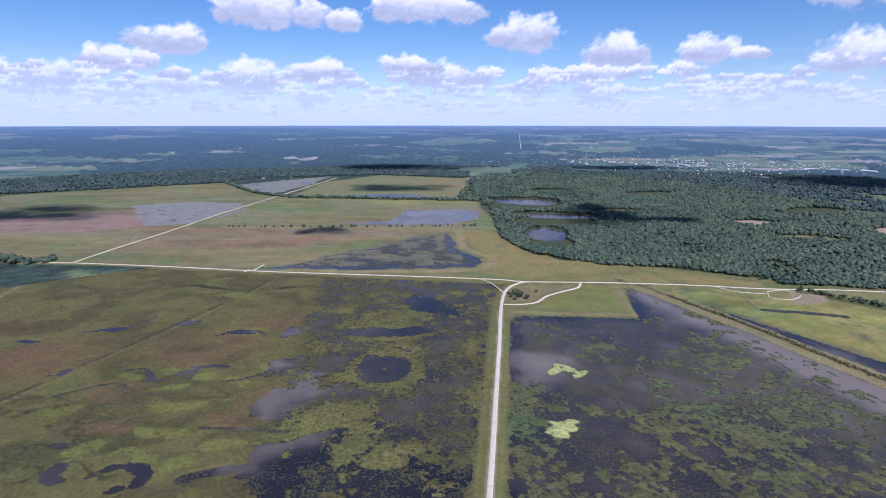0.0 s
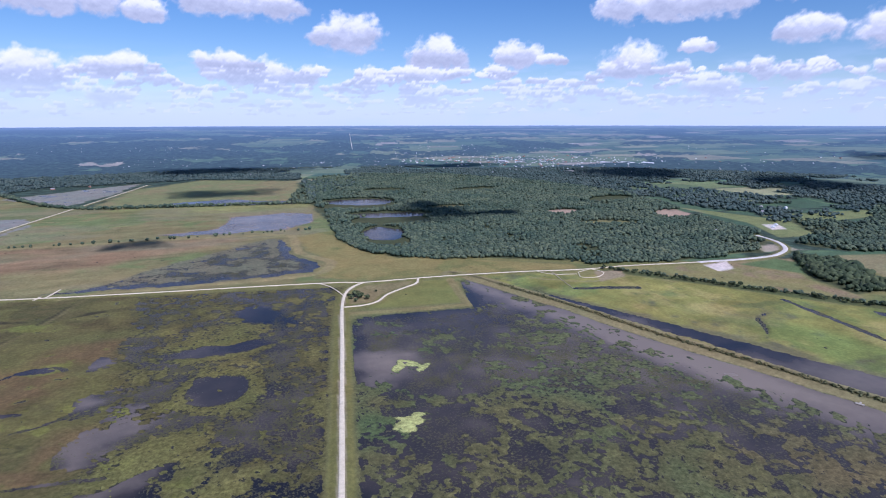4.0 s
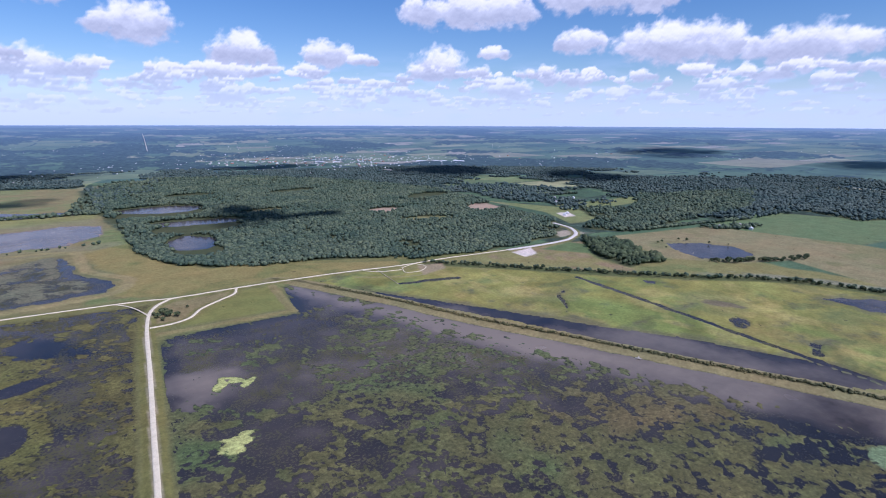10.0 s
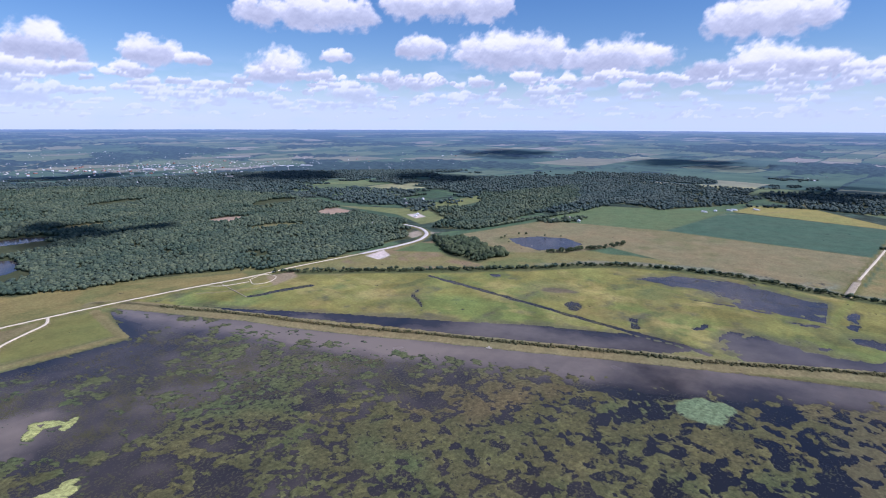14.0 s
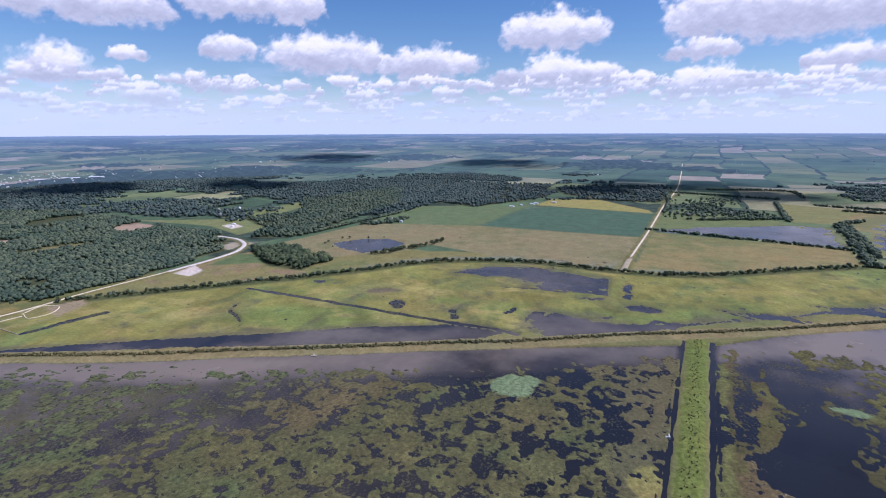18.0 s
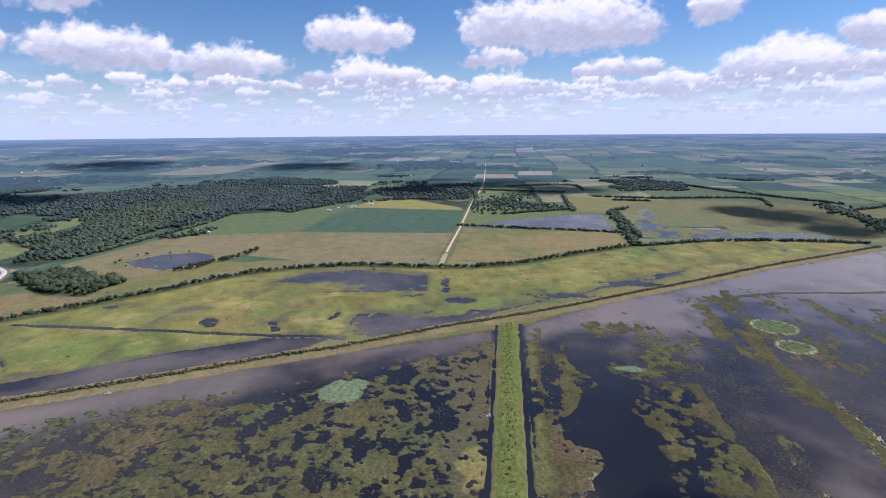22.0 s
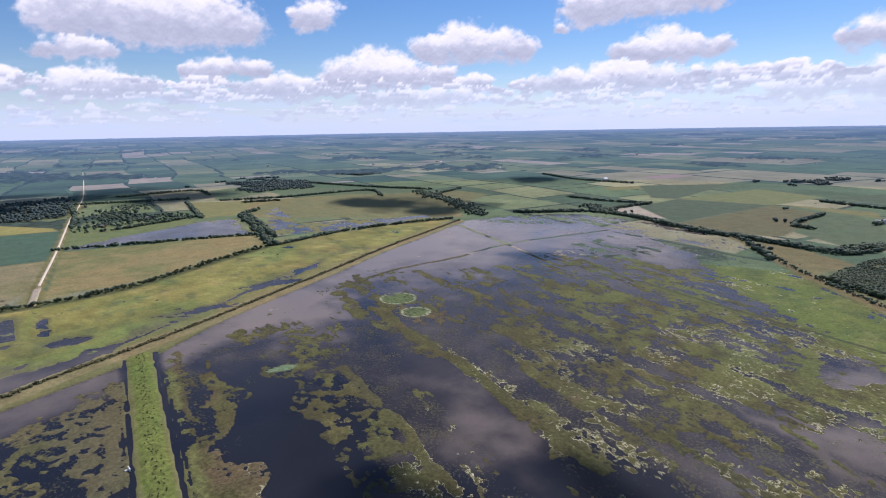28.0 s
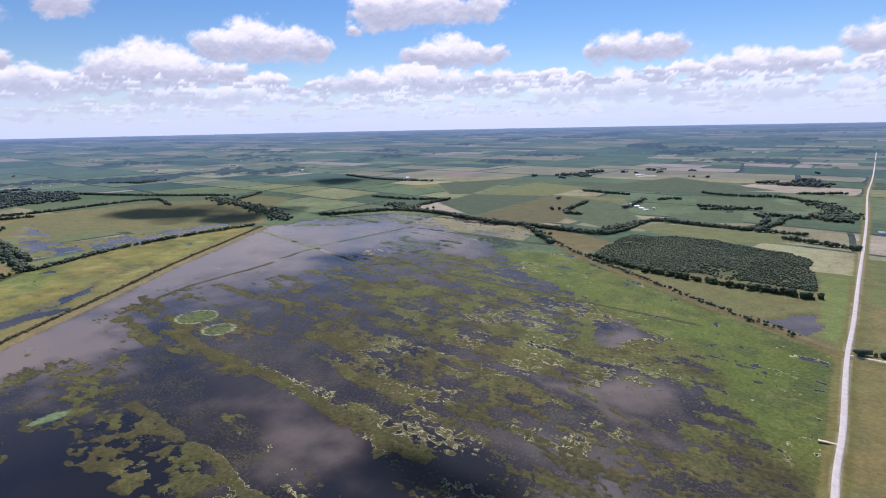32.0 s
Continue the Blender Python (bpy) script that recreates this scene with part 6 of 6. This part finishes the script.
def grain_bin(x, y, size):
    """A round corrugated bin with a cone roof and a cap."""
    root = tagged(new("grain_bin"), "round pale metal grain bin with a cone roof", "grain bin", "farm bins")
    bm = bmesh.new()
    bmesh.ops.create_cone(bm, segments=20, radius1=3.0, radius2=3.0, depth=7.0, matrix=Matrix.Translation((0, 0, 3.5)))
    part("drum", bm, M_METAL, root)
    bm = bmesh.new()
    bmesh.ops.create_cone(bm, segments=20, radius1=3.2, radius2=0.5, depth=1.8, matrix=Matrix.Translation((0, 0, 7.9)))
    part("roof", bm, M_METAL, root)
    bm = bmesh.new()
    bmesh.ops.create_cone(bm, segments=10, radius1=0.55, radius2=0.35, depth=0.6, matrix=Matrix.Translation((0, 0, 9.0)))
    part("cap", bm, M_WHITE, root)
    X, Y, Z, K = (float(v) for v in lay(x, y, 0.7))
    root.location, root.scale = (X, Y, Z), Vector((1, 1, 1)) * size * K


for x, y, size in ((250, -1098, 0.9), (256, -1092, 0.75), (262, -1101, 0.6)):
    grain_bin(x, y, size)


# ---- small things by the water ----
def box(bm, x0, y0, z0, x1, y1, z1):
    bmesh.ops.create_cube(bm, size=1.0, matrix=Matrix.Translation(((x0 + x1) / 2, (y0 + y1) / 2, (z0 + z1) / 2)) @ Matrix.Diagonal((x1 - x0, y1 - y0, z1 - z0, 1)))


M_DECK = plain("weathered_pale_planks", (0.34, 0.31, 0.26), 0.8, 3.0, 0.15)
M_CONCRETE = plain("pale_concrete", (0.60, 0.58, 0.54), 0.9, 1.0, 0.15)


def dock(x, y, turn):
    """A small landing stage of pale planks on posts, with a gangway to the bank."""
    root = tagged(new("boat_landing"), "pale plank landing stage on posts at the levee foot", "dock", "landings")
    for k in range(9):
        bm = bmesh.new()
        box(bm, -3.0, -1.9 + k * 0.42, 0.55, 3.0, -1.52 + k * 0.42, 0.63)
        part("plank", bm, M_DECK, root)
    for px in (-2.7, 2.7):
        for py in (-1.7, 1.7):
            bm = bmesh.new()
            bmesh.ops.create_cone(bm, segments=8, radius1=0.13, radius2=0.13, depth=2.0, matrix=Matrix.Translation((px, py, 0.0)))
            part("post", bm, M_DECK, root)
    bm = bmesh.new()
    box(bm, -0.7, 1.9, 0.5, 0.7, 6.2, 0.6)
    part("gangway", bm, M_DECK, root)
    root.location, root.rotation_euler, root.scale = (x, y, 0), (0, 0, radians(turn)), (0.75, 0.55, 0.8)


dock(328, 203, -64)
dock(297, 305, -64)


def culvert(x, y, turn):
    root = tagged(new("culvert"), "pale concrete culvert end in the causeway bank", "culvert")
    bm = bmesh.new()
    box(bm, -1.8, -0.25, -0.5, 1.8, 0.25, 1.5)
    part("headwall", bm, M_CONCRETE, root)
    bm = bmesh.new()
    bmesh.ops.create_cone(bm, cap_ends=False, segments=14, radius1=0.6, radius2=0.6, depth=2.4, matrix=Matrix.Translation((0, 0.9, 0.3)) @ Matrix.Rotation(radians(90), 4, "X"))
    part("pipe", bm, M_CONCRETE, root)
    root.location, root.rotation_euler = (x, y, 0), (0, 0, radians(turn))


culvert(297, -41, 5)

# ---- clouds ----
# bearing, height of the base, width and depth, in degrees of the sky
CLOUDS_NORTH = [(-16.9, 9.3, 11.0, 3.1), (-25.7, 6.5, 6.7, 2.7), (-30.2, 4.8, 7.3, 1.9), (-34.4, 3.2, 2.9, 1.9), (-29.7, 2.3, 3.1, 1.2), (-26.0, 2.7, 4.1, 2.0), (-19.9, 3.4, 6.7, 2.8), (-12.8, 4.4, 4.7, 1.8), (-1.9, 10.0, 11.2, 3.0), (8.1, 7.5, 6.4, 3.2), (-3.5, 5.0, 8.9, 1.8), (0.6, 3.7, 9.2, 2.4), (16.8, 5.7, 5.5, 3.0), (15.1, 4.1, 5.6, 1.8), (25.0, 5.8, 4.9, 2.2), (28.4, 5.6, 2.9, 1.2), (9.8, 3.9, 2.4, 1.7), (-12.9, 1.9, 6.3, 1.6), (15.3, 2.2, 3.8, 1.3), (-9.7, 9.1, 3.3, 1.8), (35.9, 4.6, 2.3, 2.9), (35.0, 4.4, 4.5, 1.9)]
CLOUDS_EAST = [(43.0, 2.7, 4.6, 1.8), (49.9, 7.0, 4.2, 2.3), (49.5, 3.7, 3.3, 1.5), (41.5, 6.3, 3.5, 1.2), (38.7, 9.7, 12.8, 3.3), (53.2, 10.7, 15.0, 3.0), (59.2, 6.1, 11.6, 3.7), (69.3, 5.6, 10.3, 3.1), (81.7, 4.6, 13.6, 2.9), (81.4, 8.2, 10.1, 3.5), (96.8, 3.4, 10.2, 2.5), (94.8, 6.6, 6.2, 2.1), (107.2, 5.3, 8.1, 2.2), (102.5, 8.6, 20.8, 5.7)]
CLOUDS_SOUTH = [(111.6, 3.5, 7.0, 2.7), (122.1, 4.4, 14.7, 3.4), (131.1, 6.9, 12.3, 3.5), (124.9, 2.5, 14.3, 2.2), (115.3, 9.9, 3.8, 2.8), (146.3, 3.5, 22.8, 3.0), (149.8, 6.2, 10.6, 2.6), (160.6, 2.2, 6.6, 2.1), (146.5, 10.1, 15.0, 4.0), (139.6, 8.9, 2.2, 1.2), (167.0, 6.2, 9.7, 2.7), (179.0, 4.2, 11.8, 2.1), (166.1, 2.5, 10.5, 2.6), (178.7, 2.0, 16.6, 1.9), (186.3, 5.4, 5.3, 2.9)]


def build_sky():
    step = 0.19
    az, el = np.arange(-48, 198, step), np.concatenate([np.arange(-0.4, 15, step), np.arange(15, 44, 0.8)])
    E, A = np.meshgrid(el, az, indexing="ij")
    a, e = A.ravel(), E.ravel()
    best, lift = np.full(a.shape, -1.0), np.zeros(a.shape)
    rng = np.random.default_rng(3)
    ja = a + 0.60 * fbm(a, e * 1.4, 1.6, 4, 400, 0.7)
    je = e + 0.34 * fbm(a, e * 1.4, 1.5, 4, 420, 0.7)
    fray = fbm(a, e * 1.5, 1.3, 4, 440, 0.75)
    # small far clouds in rows near the horizon, and the mapped ones
    rows = list(CLOUDS_NORTH + CLOUDS_EAST + CLOUDS_SOUTH)
    for _ in range(1100):
        b = 0.7 + 3.9 * rng.uniform()**1.4
        rows.append((rng.uniform(-46, 196), b, (0.7 + 0.75 * b) * rng.uniform(0.4, 1.4), (0.12 + 0.20 * b) * rng.uniform(0.5, 1.3)))
    for _ in range(90):     # over the top of the picture, seen only in the water
        b = 15 + 26 * rng.uniform()
        rows.append((rng.uniform(-46, 196), b, 0.55 * b * rng.uniform(0.6, 1.3), 0.22 * b * rng.uniform(0.7, 1.2)))
    for bearing, base, wide, deep in rows:
        s = np.where((np.abs(a - bearing) < wide * 0.9 + 2.0) & (e > base - 1.6) & (e < base + deep * 1.8 + 1.5))[0]
        x, y = ja[s], je[s]
        puffs = max(3, int(3 + wide * 1.1))
        d = np.full(len(s), -1.0)
        for k in range(puffs):
            u = rng.uniform(-0.42, 0.42) if k else 0.0
            r = deep * (0.62 - 0.55 * abs(u)) * rng.uniform(0.7, 1.05)
            cx, cy = bearing + u * wide, base + r * rng.uniform(0.35, 0.8)
            rx = max(r * rng.uniform(1.1, 1.6), wide / puffs * 0.9)
            d = np.maximum(d, 1 - np.sqrt(((x - cx) / rx)**2 + ((y - cy) / r)**2))
        d = np.minimum(d, (y - base + 0.25 * deep) / (0.35 * deep))     # flat bases
        better = d > best[s]
        best[s] = np.where(better, d, best[s])
        lift[s] = np.where(better, np.clip((e[s] - base) / deep, 0, 1.2), lift[s])
    body = best + 0.22 * fray - 1.5 * smooth(e, 36, 43) - 0.6 * (1 - smooth(e, 0.2, 1.0))
    thin = smooth(fbm(a / 3.5, e * 1.6, 1.0, 4, 460), -0.2, 0.9) * smooth(7.5 - e, 0, 6) * 0.55
    veil = 1 - (1 - 0.86 * (1 - smooth(e, -0.4, 5.2))) * (1 - thin)
    # mostly the shaded underside, put into the glow as grey; slightly the depth
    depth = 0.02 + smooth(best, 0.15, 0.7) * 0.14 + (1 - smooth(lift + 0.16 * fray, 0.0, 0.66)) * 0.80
    R = 4850.0
    ar, er = np.radians(a), np.radians(e)
    v = np.stack([CX + R * np.sin(ar) * np.cos(er), CY + R * np.cos(ar) * np.cos(er), 163 + R * np.sin(er)], -1)
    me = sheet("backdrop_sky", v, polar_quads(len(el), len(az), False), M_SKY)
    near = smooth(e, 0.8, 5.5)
    for name, val in (("cloudiness", body), ("underside_grey", depth), ("veil", veil), ("nearness", near)):
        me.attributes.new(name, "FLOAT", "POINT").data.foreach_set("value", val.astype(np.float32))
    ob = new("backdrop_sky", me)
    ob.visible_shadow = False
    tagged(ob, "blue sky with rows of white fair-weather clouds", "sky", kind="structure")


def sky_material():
    """Cloud vapour before the open sky, glowing: white tops, with shade painted grey on undersides and a little where
    it is deep.
    """
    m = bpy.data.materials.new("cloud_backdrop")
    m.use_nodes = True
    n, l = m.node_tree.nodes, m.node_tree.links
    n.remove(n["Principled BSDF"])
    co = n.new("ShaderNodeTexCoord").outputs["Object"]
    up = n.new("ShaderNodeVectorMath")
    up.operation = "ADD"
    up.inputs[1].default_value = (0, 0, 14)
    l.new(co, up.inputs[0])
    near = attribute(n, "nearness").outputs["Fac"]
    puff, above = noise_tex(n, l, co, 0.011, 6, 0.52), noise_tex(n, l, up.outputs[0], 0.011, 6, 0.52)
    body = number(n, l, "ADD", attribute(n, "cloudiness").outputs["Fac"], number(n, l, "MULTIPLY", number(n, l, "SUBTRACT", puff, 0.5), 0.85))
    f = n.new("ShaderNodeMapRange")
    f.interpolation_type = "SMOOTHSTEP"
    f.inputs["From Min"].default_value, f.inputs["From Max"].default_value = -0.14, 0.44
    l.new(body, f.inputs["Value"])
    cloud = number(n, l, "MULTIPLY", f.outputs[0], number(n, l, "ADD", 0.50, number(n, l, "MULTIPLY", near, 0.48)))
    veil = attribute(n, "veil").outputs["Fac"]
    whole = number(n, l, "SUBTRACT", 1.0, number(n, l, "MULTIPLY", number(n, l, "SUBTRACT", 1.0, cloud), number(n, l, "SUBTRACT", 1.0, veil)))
    # light from above painted in: lumps are lighter on their upper side
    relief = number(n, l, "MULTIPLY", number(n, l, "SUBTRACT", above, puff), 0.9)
    k = number(n, l, "ADD", attribute(n, "underside_grey").outputs["Fac"], relief)
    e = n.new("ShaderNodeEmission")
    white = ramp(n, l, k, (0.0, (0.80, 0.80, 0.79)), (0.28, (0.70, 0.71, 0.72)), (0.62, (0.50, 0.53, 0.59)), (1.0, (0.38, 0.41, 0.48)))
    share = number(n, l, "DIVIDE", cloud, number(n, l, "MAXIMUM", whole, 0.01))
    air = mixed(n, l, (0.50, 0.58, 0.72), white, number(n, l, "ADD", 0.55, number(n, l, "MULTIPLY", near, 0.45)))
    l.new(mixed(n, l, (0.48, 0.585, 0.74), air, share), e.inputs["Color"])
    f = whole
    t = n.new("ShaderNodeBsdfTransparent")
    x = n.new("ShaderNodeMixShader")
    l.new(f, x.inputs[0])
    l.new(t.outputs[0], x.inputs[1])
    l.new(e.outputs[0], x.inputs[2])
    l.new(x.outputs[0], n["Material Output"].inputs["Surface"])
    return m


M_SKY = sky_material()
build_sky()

# clouds overhead, whose shadows lie on the land: place and half-lengths of the shadow on the map
# far clouds added out of view to darken bands of distant land
FAR_SHADES = [(2600, 600, 240, 300), (2900, 1700, 300, 300), (700, 1980, 260, 80)]
SHADES = [(-736, 982, 150, 95), (-182, 811, 50, 30), (-121, 1371, 140, 80), (278, 965, 78, 125), (380, 884, 60, 35), (-131, 1971, 270, 120), (1083, 1480, 210, 190), (1359, 1077, 170, 190), (1541, 110, 110, 160), (1060, -650, 150, 110), (880, -720, 90, 110), (1180, -1272, 110, 100), (1733, -150, 200, 280), (482, -525, 40, 34), (1500, -330, 130, 170), (126, -212, 48, 20), (170, -120, 60, 40)]


def overhead_cloud(cx, cy, a, b, seed):
    rng = np.random.default_rng(seed)
    X, Y, Z, K = (float(v) for v in lay(cx, cy))
    z = 1000.0
    ox, oy = X + TO_SUN.x / TO_SUN.z * (z - Z), Y + TO_SUN.y / TO_SUN.z * (z - Z)
    vs, fs, n = [], [], 0
    for k in range(22):
        u, w = rng.uniform(-0.75, 0.75, 2) if k else (0, 0)
        r = 0.56 * (1.1 - 0.6 * math.hypot(u, w)) * rng.uniform(0.7, 1.1)
        v = ICO2[0] * (1 + 0.16 * rng.uniform(-1, 1, (42, 1)))
        v = np.stack([(u + v[:, 0] * r) * a, (w + v[:, 1] * r) * b, np.maximum(v[:, 2], -0.25) * r * min(a, b)], -1) * K
        vs.append(v)
        fs.append(ICO2[1] + n)
        n += 42
    me = sheet("cloud", np.concatenate(vs), np.concatenate(fs), M_CLOUD)
    ob = tagged(new("cloud", me), "white fair-weather cloud high over the marsh", "cloud", "clouds overhead")
    ob.location = (ox, oy, z)


for i, (cx, cy, a, b) in enumerate(SHADES + FAR_SHADES):
    overhead_cloud(cx, cy, a, b, 50 + i)

# the first of each kind was only the pattern for its copies
for k in CREEK + LONE + FARM + BUSH + HOUSES + SHEDS:
    for o in list(k.children_recursive) + [k]:
        bpy.data.objects.remove(o)
